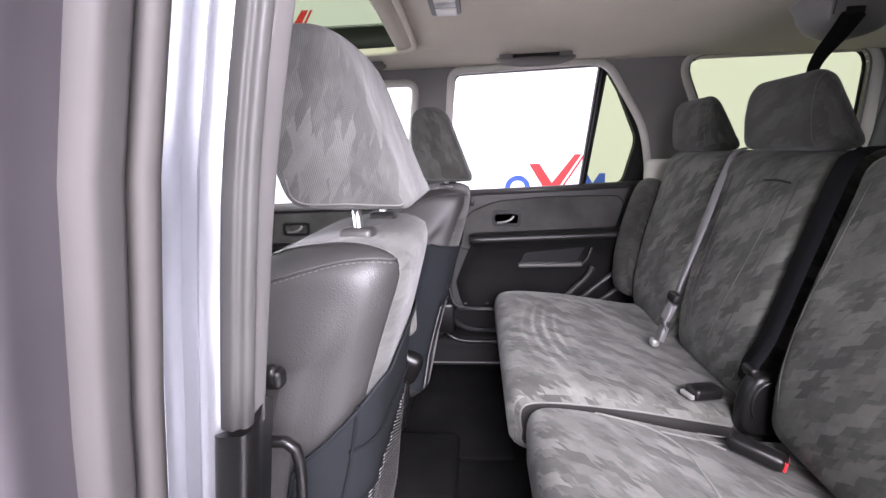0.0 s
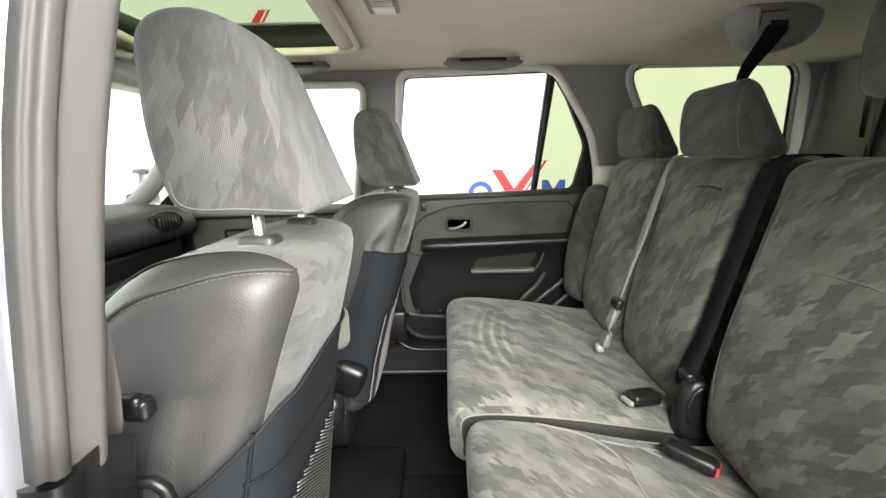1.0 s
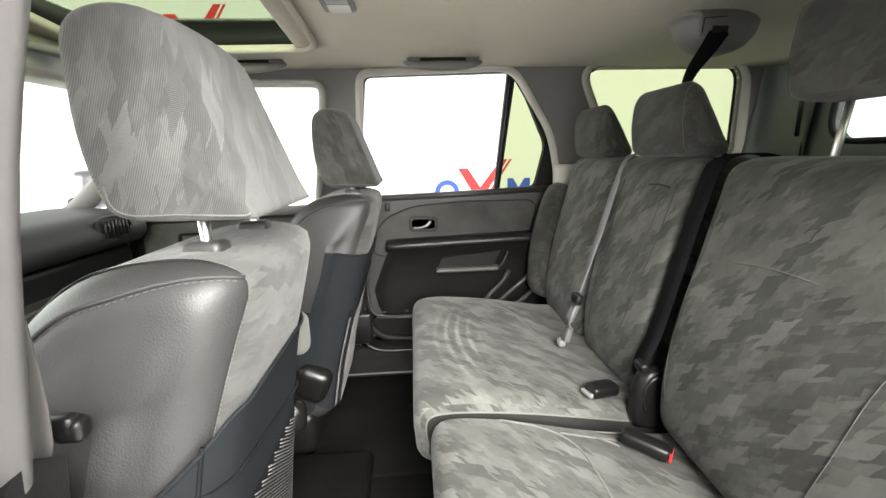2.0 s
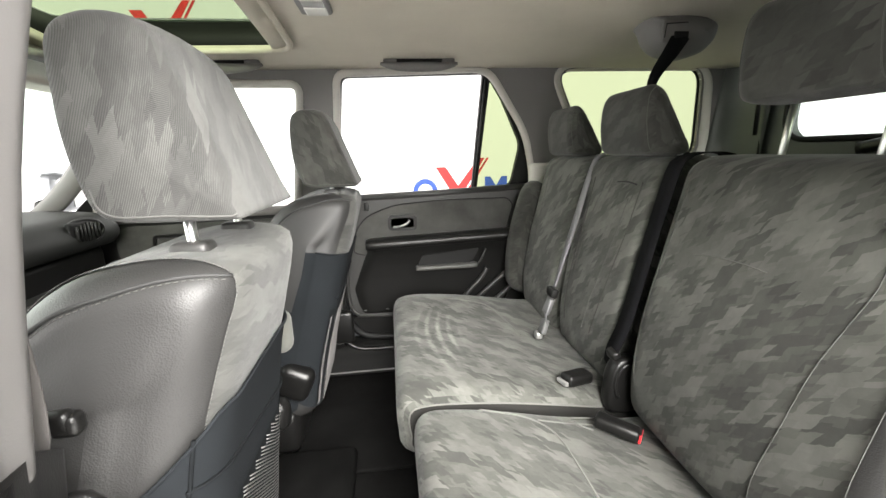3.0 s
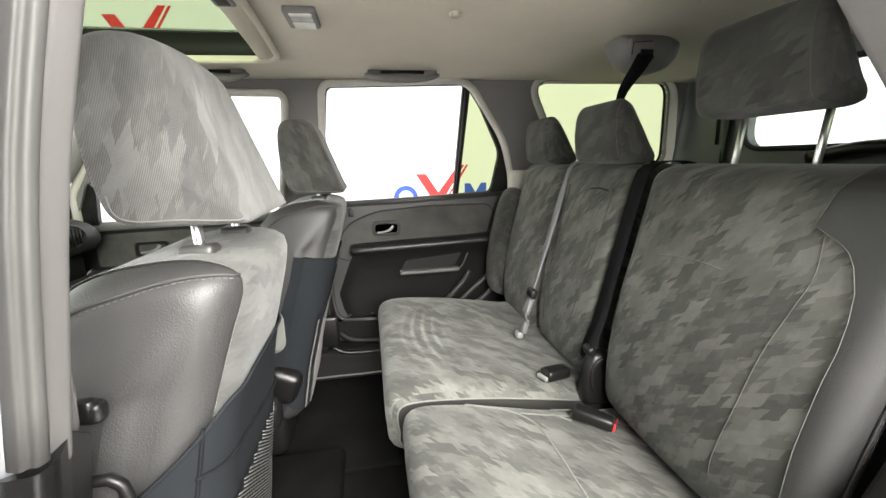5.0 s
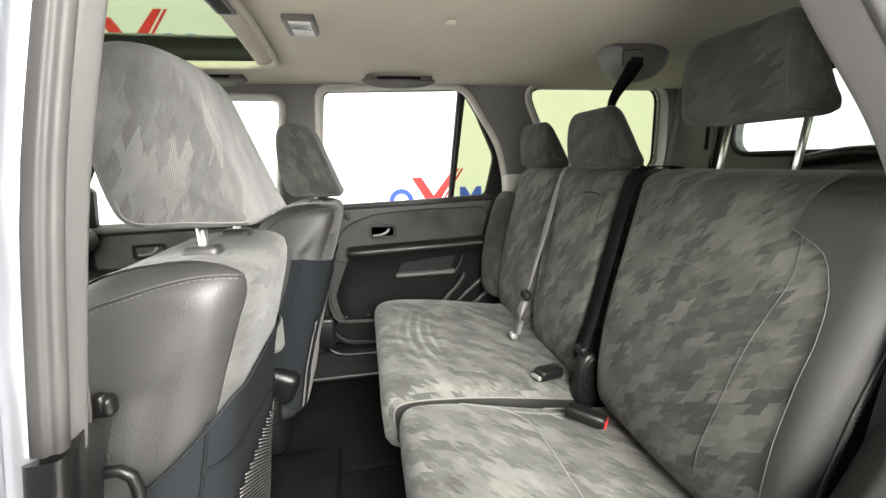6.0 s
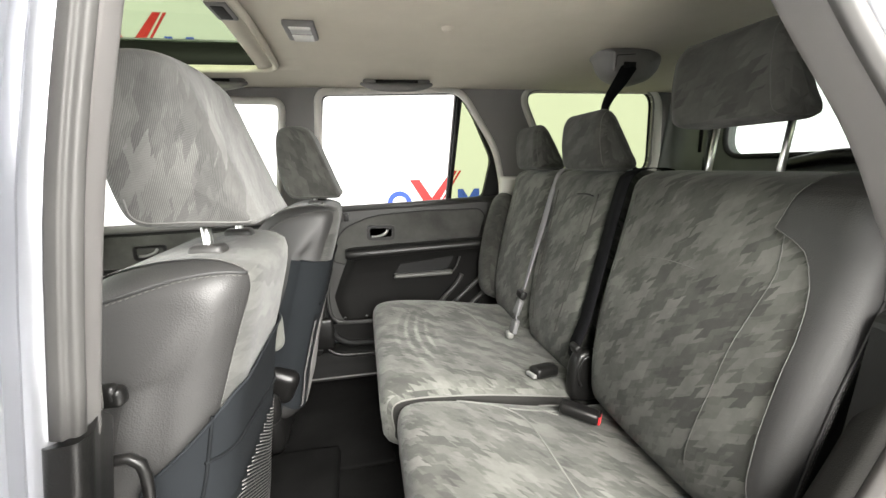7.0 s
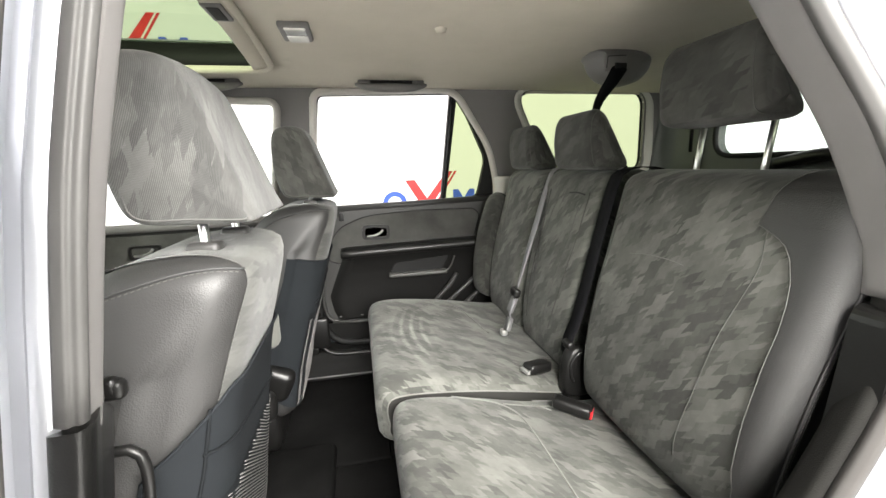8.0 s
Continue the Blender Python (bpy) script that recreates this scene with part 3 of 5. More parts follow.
part("cup_frame", block((0.042, 0.098, 0.008), (-0.256, -0.005, roof_z(-0.256, 0) - 0.001), 0.004), TRIM, shade)
part("finger_cup", block((0.026, 0.076, 0.006), (-0.256, -0.005, roof_z(-0.256, 0) - 0.0035), 0.003), LOW_TRIM, shade, "grey recessed finger cup")

# far flank, above the belt line
REAR_HOLE = rounded([(-0.174, 0.9402, 0.0), (-0.140, 1.452, 0.035), (0.415, 1.466, 0.06), (0.565, 1.235, 0.06), (0.607, 1.08, 0.05), (0.607, 0.9402, 0.0)])
FRONT_HOLE = rounded([(-0.315, 0.9402, 0.0), (-0.242, 1.420, 0.04), (-0.70, 1.425, 0.05), (-0.83, 1.35, 0.05), (-1.02, 1.08, 0.02), (-1.02, 0.9402, 0.0)])
QUARTER = rounded([(0.660, 1.455, 0.075), (1.245, 1.462, 0.07), (1.300, 1.118, 0.07), (0.845, 1.118, 0.06)])


def flank(sign, name, label, with_doors):
    holes = [REAR_HOLE, FRONT_HOLE, QUARTER] if with_doors else [REAR_HOLE, QUARTER, FRONT_HOLE]
    bm = sheet([(-1.04, 0.94), (1.46, 0.94), (1.46, 1.50), (-0.72, 1.50), (-0.80, 1.44)], holes, on_side(sign, 0.035), 0.03)
    slivers = [f for f in bm.faces if f.calc_center_median().z < 0.9404]
    bmesh.ops.delete(bm, geom=slivers, context="FACES")
    wall = part(name, bm, TRIM, smooth=False)
    return tagged(wall, label, "pillar trim", kind="structure")


wall_far = flank(1, "wall_east", "dark grey plastic pillar and quarter trim", True)


def rail(sign):
    """The rounded cove between the lining and the pillars."""
    pts = [Vector((x, sign * 0.620, 1.466)) for x in np.linspace(-0.95, 1.44, 20)]
    return tube(pts, 0.018, 10)


rail_far = part("trim", rail(1), HEADLINER)
tagged(rail_far, "beige fabric roof rail cove", "trim", kind="structure")
rail_near = part("trim", rail(-1), HEADLINER)
tagged(rail_near, "beige fabric roof rail cove", "trim", kind="structure")

# seals round the far openings
SEAL_REAR = rounded([(-0.166, 0.945, 0.0), (-0.126, 1.444, 0.035), (0.405, 1.457, 0.06), (0.560, 1.235, 0.06), (0.602, 1.08, 0.05), (0.602, 0.945, 0.0)])
SEAL_FRONT = rounded([(-0.323, 0.945, 0.0), (-0.252, 1.412, 0.04), (-0.70, 1.417, 0.05), (-0.83, 1.342, 0.05), (-1.01, 1.08, 0.02), (-1.01, 0.945, 0.0)])
for hole in (SEAL_REAR, SEAL_FRONT):
    s = part("door_seal", tube(path_on_side(1, hole, 0.036), 0.0135, 8), SEAL)
    tagged(s, "pale grey fabric-covered door seal round opening", "door seal", "door seals", "structure")


def window(name, outline, pane, inset, label, edge=BLACK_RUBBER, depth=0.02, edge_r=0.006):
    w = thing(name, (outline[0][0], side_y(outline[0][1]), outline[0][1]), label, "window", kind="structure")
    part("window_frame", tube(path_on_side(1, outline, inset), edge_r, 8, closed=True), edge, w, "black rubber window edge")
    if pane:
        p = part("pane", sheet(outline, [], on_side(1, inset - 0.004), 0.003), pane, w, "tinted glass pane", smooth=False)
    return w


window("window_1", QUARTER, TINT, 0.014, "green tinted rear quarter window")


def reveal_mesh():
    """The splayed, rounded surround that leads from the flank's lining down to the pane."""
    bm = bmesh.new()
    rings = []
    inner = rounded([(0.660, 1.455, 0.075), (1.245, 1.462, 0.07), (1.300, 1.118, 0.07), (0.845, 1.118, 0.06)], seg=8)
    outer = rounded([(0.618, 1.470, 0.11), (1.285, 1.476, 0.10), (1.360, 1.088, 0.10), (0.822, 1.090, 0.08)], seg=8)
    for q, inset in ((0.0, 0.008), (0.0, 0.030), (0.35, 0.040), (0.7, 0.043), (0.92, 0.041), (1.0, 0.036)):
        ring = [(a + (c - a) * q, b + (d - b) * q) for (a, b), (c, d) in zip(inner, outer)]
        rings.append([bm.verts.new(v) for v in path_on_side(1, ring, inset)])
    for A, B in zip(rings, rings[1:]):
        for k in range(len(A)):
            bm.faces.new((A[k], A[(k + 1) % len(A)], B[(k + 1) % len(A)], B[k]))
    return bm


part("window_reveal", reveal_mesh(), REVEAL, bpy.data.objects["window_1"], "rounded grey trim reveal, coloured paler as lit")

# far rear door: upper frame with divider and fixed pane
door_1 = thing("door_1", (0.2, 0.72, 0.45), "closed rear car door with dark plastic and cloth panel", "car door", kind="structure")
GLASS_HOLE = rounded([(-0.168, 1.000, 0.005), (-0.112, 1.437, 0.022), (0.395, 1.447, 0.008), (0.364, 1.018, 0.005)])
FIXED = rounded([(0.386, 1.026, 0.006), (0.423, 1.430, 0.008), (0.470, 1.362, 0.01), (0.556, 1.195, 0.03), (0.527, 1.030, 0.03)])
part("window_frame", sheet(rounded([(-0.19, 0.97, 0.01), (-0.137, 1.455, 0.03), (0.415, 1.470, 0.05), (0.58, 1.235, 0.05), (0.625, 1.08, 0.04), (0.625, 0.97, 0.01)]), [GLASS_HOLE, FIXED], on_side(1, -0.002), 0.025), BLACK_RUBBER, door_1, "black window frame", smooth=False)
p = part("fixed_pane", sheet(FIXED, [], on_side(1, -0.012), 0.003), TINT, door_1, "green tinted fixed quarter pane", smooth=False)
part("divider", tube(path_on_side(1, [(0.374, 1.015), (0.408, 1.45)], 0.002), 0.0115, 8, flat=0.6), BLACK_RUBBER, door_1, "black window divider bar")

# door panel below the belt
panel_out = rounded([(-0.160, 1.005, 0.02), (0.62, 1.028, 0.02), (0.62, 0.60, 0.05), (0.42, 0.43, 0.06), (-0.06, 0.43, 0.10), (-0.168, 0.56, 0.08)], 0.03)
face = lambda y0: (lambda a, b, d: Vector((a, y0 + d, b)))
panel = sharpen(part("panel", sheet(panel_out, [], face(0.703), 0.03), DOOR_FRAME, door_1, "grey plastic panel"))
sharpen(part("lower_panel", sheet(rounded([(-0.158, 0.518, 0.03), (0.60, 0.518, 0.01), (0.58, 0.455, 0.03), (0.42, 0.432, 0.06), (-0.05, 0.425, 0.08), (-0.165, 0.47, 0.06)], 0.03), [], face(0.694), 0.03), BLACK, door_1, "black lower door panel"))
sharpen(part("door_plug", block((0.020, 0.012, 0.034), (-0.061, 0.700, 0.973), 0.003), BLACK, door_1, "small black plug"))
# a raised border strip round the panel's front edge
part("panel_edge", tube([Vector((a, 0.703, b)) for a, b in open_curve([(-0.152, 0.995, 0), (-0.150, 0.80, 0), (-0.158, 0.62, 0), (-0.135, 0.535, 0), (-0.05, 0.522, 0), (0.12, 0.52, 0)], 30)[:, :2]], 0.011, 8, flat=0.7), DOOR_FRAME, door_1)
part("belt_cap", tube([Vector((a, 0.712, b)) for a, b in ((-0.165, 1.003), (0.2, 1.012), (0.62, 1.026))], 0.014, 10), DOOR_FRAME, door_1)
insert_out = rounded([(-0.124, 0.790, 0.015), (-0.075, 0.775, 0.01), (-0.055, 0.815, 0.01), (0.10, 0.815, 0.01), (0.494, 0.836, 0.02), (0.530, 0.955, 0.03), (0.505, 0.984, 0.03), (0.245, 0.986, 0.05), (0.038, 0.973, 0.06), (-0.064, 0.933, 0.06), (-0.107, 0.884, 0.05)], 0.03)
ins = sharpen(part("cloth_insert", sheet(insert_out, [], face(0.698), 0.012), DOOR_CLOTH, door_1, "dark grey suede cloth insert"))
part("insert_groove", tube([Vector((a, 0.6995, b)) for a, b in insert_out], 0.0026, 6, closed=True), BLACK_RUBBER, door_1)
# inside handle
bez = part("handle_bezel", sheet(rounded([(0.018, 0.874), (0.132, 0.870), (0.134, 0.932), (0.020, 0.936)], 0.018), [rounded([(0.030, 0.886), (0.121, 0.883), (0.122, 0.920), (0.031, 0.923)], 0.012)], face(0.690), 0.012), BLACK, door_1, "black handle bezel", smooth=False)
part("handle_cup", block((0.10, 0.004, 0.046), (0.074, 0.700, 0.90), 0.002), BLACK_RUBBER, bez)
part("handle", tube(open_curve([(0.038, 0.690, 0.888), (0.065, 0.684, 0.890), (0.092, 0.682, 0.900), (0.104, 0.684, 0.914)], 14), lambda q: 0.0042 + 0.0015 * q, 8), SATIN, bez, "satin silver door handle")
# armrest and pull shelf
arm_prof = [(0.705, 0.842), (0.66, 0.845), (0.642, 0.832), (0.642, 0.812), (0.66, 0.800), (0.705, 0.795)]


def sweep_x(prof, x0, x1, rise=0.0, n=14, ends=0.02):
    """A (y, z) outline carried along x with softened ends."""
    P, _ = closed_curve([(a, b) for a, b in prof], 28)
    c = P.mean(0)
    bm = bmesh.new()
    rows = []
    stops = [(x0, 0.80), (x0 + ends * 0.35, 0.94), (x0 + ends, 1.0)] + [(q, 1.0) for q in np.linspace(x0 + ends, x1 - ends, n)[1:-1]] + [(x1 - ends, 1.0), (x1 - ends * 0.35, 0.94), (x1, 0.80)]
    for x, k in stops:
        rows.append([bm.verts.new((x, c[0] + (a - c[0]) * k, c[1] + (b - c[1]) * k + rise * (x - x0))) for a, b in P])
    for A, B in zip(rows, rows[1:]):
        for k in range(len(A)):
            bm.faces.new((A[k], A[(k + 1) % len(A)], B[(k + 1) % len(A)], B[k]))
    bm.faces.new(rows[0][::-1])
    bm.faces.new(rows[-1])
    return bm


part("armrest", sweep_x(arm_prof, -0.072, 0.60, 0.028, ends=0.04), DOOR_PLASTIC, door_1, "padded armrest ledge")


def bulge_mesh():
    """The moulded lower half of the door: it swells out below the armrest and runs into a shallow bin."""
    bm = bmesh.new()
    rows = []
    for z in np.linspace(0.530, 0.838, 34):
        left = float(np.interp(z, [0.53, 0.567, 0.636, 0.70, 0.80, 0.838], [-0.098, -0.116, -0.130, -0.106, -0.066, -0.050]))
        deep = float(np.interp(z, [0.53, 0.60, 0.68, 0.74, 0.785, 0.815, 0.838], [0.010, 0.014, 0.021, 0.030, 0.042, 0.056, 0.044]))
        row = []
        for q in np.linspace(0, 1, 40):
            x = left + (0.60 - left) * q ** 1.7
            s = min(1.0, (x - left) / 0.05)
            row.append(bm.verts.new((x, 0.7035 - deep * math.sin(s * math.pi / 2) ** 0.8, z + 0.028 * max(0.0, x))))
        rows.append(row)
    for A, B in zip(rows, rows[1:]):
        for k in range(len(A) - 1):
            bm.faces.new((A[k], A[k + 1], B[k + 1], B[k]))
    return solidify(bm, 0.002)


part("moulding", bulge_mesh(), DOOR_PLASTIC, door_1, "black moulded lower door panel")
pull = part("pull_pocket", sheet(rounded([(0.124, 0.730), (0.345, 0.735), (0.379, 0.792), (0.146, 0.772)], 0.010), [], face(0.655), 0.012), BLACK_RUBBER, door_1, "black pull pocket", smooth=False)
part("pull_strip", sweep_x([(0.672, 0.731), (0.645, 0.729), (0.643, 0.714), (0.672, 0.711)], 0.120, 0.368, 0.004, ends=0.012), PULL_GREY, door_1, "black pull ledge, coloured grey for its sheen")
# map pocket
part("pull_end", tube(open_curve([(0.362, 0.648, 0.722), (0.384, 0.647, 0.745), (0.402, 0.648, 0.790)], 10), 0.0045, 8), DOOR_FRAME, door_1)
part("pocket_lip", tube([Vector((-0.125, 0.674, 0.530)), Vector((-0.02, 0.672, 0.525)), Vector((0.12, 0.672, 0.524))], 0.006, 8), DOOR_FRAME, door_1)
for x in (-0.093, -0.003):
    part("screw_cap", block((0.012, 0.008, 0.007), (x, 0.670, 0.552), 0.002), DOOR_FRAME, door_1)
# lower seat-side trim seen past the cushion
part("lower_edge", tube([Vector((a, 0.69, b)) for a, b in open_curve([(-0.172, 0.72, 0), (-0.176, 0.56, 0), (-0.12, 0.45, 0), (0.0, 0.425, 0), (0.3, 0.425, 0)], 24)[:, :2]], 0.016, 8), BLACK_RUBBER, door_1, "black lower door seal")

# far front door
door_2 = thing("door_2", (-0.65, 0.72, 0.45), "closed front car door with dark panel", "car door", kind="structure")
part("window_frame", tube(path_on_side(1, rounded([(-0.322, 0.965, 0.01), (-0.252, 1.412, 0.03), (-0.70, 1.417, 0.05), (-0.83, 1.342, 0.05), (-0.985, 1.08, 0.02), (-0.985, 0.965, 0.01)]), 0.012), 0.009, 8, closed=True), BLACK_RUBBER, door_2, "black window frame")
sharpen(part("panel", sheet(rounded([(-1.04, 0.972, 0.02), (-0.30, 0.975, 0.02), (-0.30, 0.42, 0.08), (-1.04, 0.42, 0.08)]), [], face(0.703), 0.03), DOOR_PLASTIC, door_2, "dark grey plastic panel"))
part("sail_panel", sheet(rounded([(-1.125, 0.968, 0.008), (-0.985, 1.095, 0.01), (-0.974, 0.968, 0.006)], 0.008), [], face(0.690), 0.02), BLACK, door_2, "black triangular mirror corner panel", smooth=False)
part("belt_cap", tube([Vector((-1.04, 0.712, 0.960)), Vector((-0.3, 0.712, 0.974))], 0.018, 10), TRIM, door_2)
sharpen(part("cloth_insert", sheet(rounded([(-0.98, 0.80, 0.04), (-0.36, 0.80, 0.03), (-0.36, 0.945, 0.03), (-0.98, 0.935, 0.06)]), [], face(0.696), 0.012), DOOR_CLOTH, door_2, "dark grey suede cloth insert"))
bez2 = part("handle_bezel", sheet(rounded([(-0.850, 0.845), (-0.735, 0.848), (-0.735, 0.902), (-0.850, 0.90)], 0.016), [rounded([(-0.840, 0.855), (-0.745, 0.857), (-0.745, 0.892), (-0.840, 0.891)], 0.012)], face(0.688), 0.012), BLACK, door_2, "black handle bezel", smooth=False)
part("handle_cup", block((0.10, 0.004, 0.046), (-0.793, 0.699, 0.873), 0.002), BLACK_RUBBER, bez2)
part("handle", tube(open_curve([(-0.83, 0.688, 0.862), (-0.80, 0.682, 0.864), (-0.772, 0.680, 0.874), (-0.762, 0.682, 0.888)], 14), lambda q: 0.0042 + 0.0015 * q, 8), SATIN, bez2, "satin silver door handle")
part("mirror_sail", sheet([(-1.03, 0.97), (-0.955, 0.97), (-0.935, 1.10), (-0.99, 1.17)], [], on_side(1, 0.03), 0.02), BLACK, door_2, "black mirror corner plate", smooth=False)
part("armrest", sweep_x([(a, b - 0.03) for a, b in arm_prof], -1.0, -0.34, 0.0), DOOR_PLASTIC, door_2)
door_mirror = thing("door_mirror", (-1.22, 0.88, 1.0), "silver exterior door mirror beyond the glass", "mirror", kind="structure")
part("housing", sweep_x([(0.83, 1.00), (0.83, 1.11), (0.86, 1.14), (1.02, 1.14), (1.05, 1.11), (1.05, 1.01), (1.02, 0.985), (0.86, 0.985)], -1.33, -1.20, 0.0, ends=0.05), SILVER, door_mirror)
part("mirror_glass", block((0.004, 0.17, 0.12), (-1.198, 0.94, 1.062), 0.002), CHROME, door_mirror)
part("arm", tube([(-1.24, 0.75, 1.02), (-1.25, 0.85, 1.03)], 0.022, 8), BLACK, door_mirror)

body_far = part("wall_body_side", sheet([(-1.45, 0.12), (1.5, 0.12), (1.5, 0.985), (-1.45, 0.96)], [], lambda a, b, d: Vector((a, 0.775 + d, b)), 0.04), SILVER, smooth=False)
tagged(body_far, "silver painted car body side", "car body", kind="structure")

# far sill and scuff plates
sill = part("sill", sweep_x([(0.74, 0.41), (0.66, 0.415), (0.635, 0.40), (0.625, 0.36), (0.60, 0.325), (0.60, 0.30), (0.74, 0.30)], -1.0, 0.62, ends=0.01), SILL_PLASTIC)
tagged(sill, "black plastic scuffed door sill", "sill", kind="structure")
sill_line = part("sill_edge", tube([Vector((-0.30, 0.598, 0.323)), Vector((0.3, 0.598, 0.323))], 0.0035, 6), TRIM)
tagged(sill_line, "thin grey bead along the door sill", "sill trim", kind="structure")
b_low = part("pillar_foot", sweep_x([(0.735, 1.0), (0.70, 1.0), (0.69, 0.7), (0.66, 0.45), (0.63, 0.415), (0.735, 0.41)], -0.29, -0.185, 0.0, ends=0.015), BLACK)
tagged(b_low, "black lower pillar trim", "pillar trim", kind="structure")
foot_bead = part("pillar_bead", tube(open_curve([(-0.178, 0.69, 0.70), (-0.185, 0.665, 0.52), (-0.175, 0.645, 0.445), (-0.145, 0.636, 0.415), (-0.09, 0.633, 0.402), (0.05, 0.633, 0.400)], 26), 0.009, 8), DOOR_PLASTIC)
tagged(foot_bead, "black rounded lower pillar moulding", "trim", kind="structure")

# lower quarter trim beside the far seat and cargo sides
for sign in (1, -1):
    q = part("quarter_trim", sheet(rounded([(0.44, 0.42, 0.02), (0.62, 0.42, 0.02), (1.46, 0.42, 0.02), (1.46, 0.99, 0.02), (0.60, 0.99, 0.02), (0.58, 0.80, 0.05)], 0.02), [], (lambda s: lambda a, b, d: Vector((a, s * (0.665 + d), b)))(sign), 0.05), BLACK, smooth=False)
    tagged(q, "dark plastic lower quarter trim", "trim", kind="structure")
for line in (((0.29, 0.56), (0.338, 0.619), (0.383, 0.665), (0.41, 0.71)), ((0.36, 0.57), (0.404, 0.613), (0.47, 0.668), (0.534, 0.720)), ((0.43, 0.555), (0.471, 0.590), (0.545, 0.651))):
    b = part("quarter_moulding", tube(open_curve([(x, 0.653, z) for x, z in line], 14), 0.011, 8), DOOR_FRAME)
    tagged(b, "black ribbed lower quarter moulding", "trim", "quarter mouldings", "structure")

# tailgate end
hatch_hole = rounded([(-0.43, 1.178, 0.09), (0.43, 1.178, 0.09), (0.39, 1.432, 0.05), (-0.39, 1.432, 0.05)], seg=8)
hatch = part("wall_tailgate", sheet([(-0.72, 0.30), (0.72, 0.30), (0.72, 1.0), (0.62, 1.52), (-0.62, 1.52), (-0.72, 1.0)], [hatch_hole], lambda a, b, d: Vector((1.46 + d - 0.10 * max(0, b - 1.1), a, b)), 0.04), GATE_TRIM, smooth=False)
tagged(hatch, "dark plastic tailgate lining with rear window", "tailgate", kind="structure")
rear_win = thing("window_2", (1.46, 0, 1.17), "rear tailgate window with rubber edge", "window", kind="structure")
part("window_frame", tube([Vector((1.452 - 0.10 * max(0, b - 1.1), a, b)) for a, b in hatch_hole], 0.010, 8, closed=True), BLACK_RUBBER, rear_win, "black rubber window edge")
pn = part("pane", sheet(hatch_hole, [], lambda a, b, d: Vector((1.475 + d - 0.10 * max(0, b - 1.1), a, b)), 0.003), CLEAR, rear_win, smooth=False)
pn.visible_shadow = False


def rear_corner(sign):
    """The smooth corner lining between the quarter window and the tailgate."""
    line = open_curve([(1.335, 0.000, 0), (1.375, 0.012, 0), (1.412, 0.045, 0), (1.432, 0.10, 0), (1.440, 0.165, 0)], 14)
    bm = bmesh.new()
    rows = []
    for z in np.linspace(0.98, 1.50, 12):
        rows.append([bm.verts.new((x - 0.10 * max(0, z - 1.1) * (x - 1.335) / 0.1, sign * (side_y(z) - 0.038 - y), z)) for x, y, _ in line])
    for A, B in zip(rows, rows[1:]):
        for k in range(len(A) - 1):
            bm.faces.new((A[k], A[k + 1], B[k + 1], B[k]))
    return solidify(bm, 0.004)


for sign in (1, -1):
    d = part("rear_pillar_trim", rear_corner(sign), GATE_TRIM)
    tagged(d, "grey rear corner pillar trim", "pillar trim", kind="structure")
gap_seal = part("tailgate_seal", tube(open_curve([(1.437, 0.510, 1.10), (1.428, 0.500, 1.25), (1.405, 0.470, 1.46)], 14), 0.007, 8), BLACK_RUBBER)
tagged(gap_seal, "black rubber tailgate opening seal", "seal", kind="structure")
pillar_base = part("trim", block((0.11, 0.035, 0.15), (0.635, 0.648, 1.045), 0.014), REVEAL)
tagged(pillar_base, "pale grey lower pillar trim beside seat", "trim", kind="structure")
ledge = part("trim", block((0.55, 0.10, 0.03), (1.12, 0.63, 1.108), 0.012), BLACK)
tagged(ledge, "black ledge under the quarter window", "trim", kind="structure")
moulding = part("trim", tube(open_curve([(1.43, 0.16, 1.145), (1.42, 0.08, 1.160), (1.41, 0.0, 1.172), (1.41, -0.10, 1.174), (1.41, -0.40, 1.170)], 24), 0.020, 10, flat=0.7), BLACK)
tagged(moulding, "black curved moulding below the tailgate window", "trim", kind="structure")
strut = part("tailgate_strut", tube([(1.40, 0.50, 1.20), (1.38, 0.48, 1.42)], 0.008, 8), BLACK)
tagged(strut, "black tailgate strut and latch", "strut", kind="structure")

# windscreen end
dash = thing("dashboard", (-1.15, 0, 0.9), "grey plastic dashboard with round air vent", "dashboard", kind="structure")
dash_prof = [(-1.00, 1.008), (-0.945, 0.992), (-0.917, 0.958), (-0.915, 0.925), (-0.935, 0.900), (-1.00, 0.892), (-1.25, 0.90), (-1.39, 0.94), (-1.38, 0.985), (-1.2, 1.016)]
dp = Pad(dash_prof, -0.66, 0.66, 0.05)
part("body", whole(dp), DASH, dash)
part("lower_body", block((0.30, 1.28, 0.32), (-1.13, 0, 0.735), 0.03), BLACK, dash, "black lower dashboard")
part("shelf", block((0.10, 0.60, 0.022), (-0.95, 0.33, 0.795), 0.010), DASH, dash, "open parcel shelf")
part("shelf_edge", tube([(-0.905, 0.06, 0.806), (-0.903, 0.62, 0.812)], 0.007, 8), LOW_TRIM, dash)
ring = [Vector((-0.925 + 0.03 * math.cos(q) * 0.4, 0.470 + 0.070 * math.cos(q), 0.960 + 0.038 * math.sin(q))) for q in np.linspace(0, 2 * math.pi, 28, endpoint=False)]
vent = part("air_vent", tube(ring, 0.006, 8, closed=True), DOOR_PLASTIC, dash, "oval dark air vent")
part("vent_mouth", block((0.02, 0.134, 0.070), (-0.925, 0.470, 0.960), 0.03, 4), BLACK_RUBBER, vent)
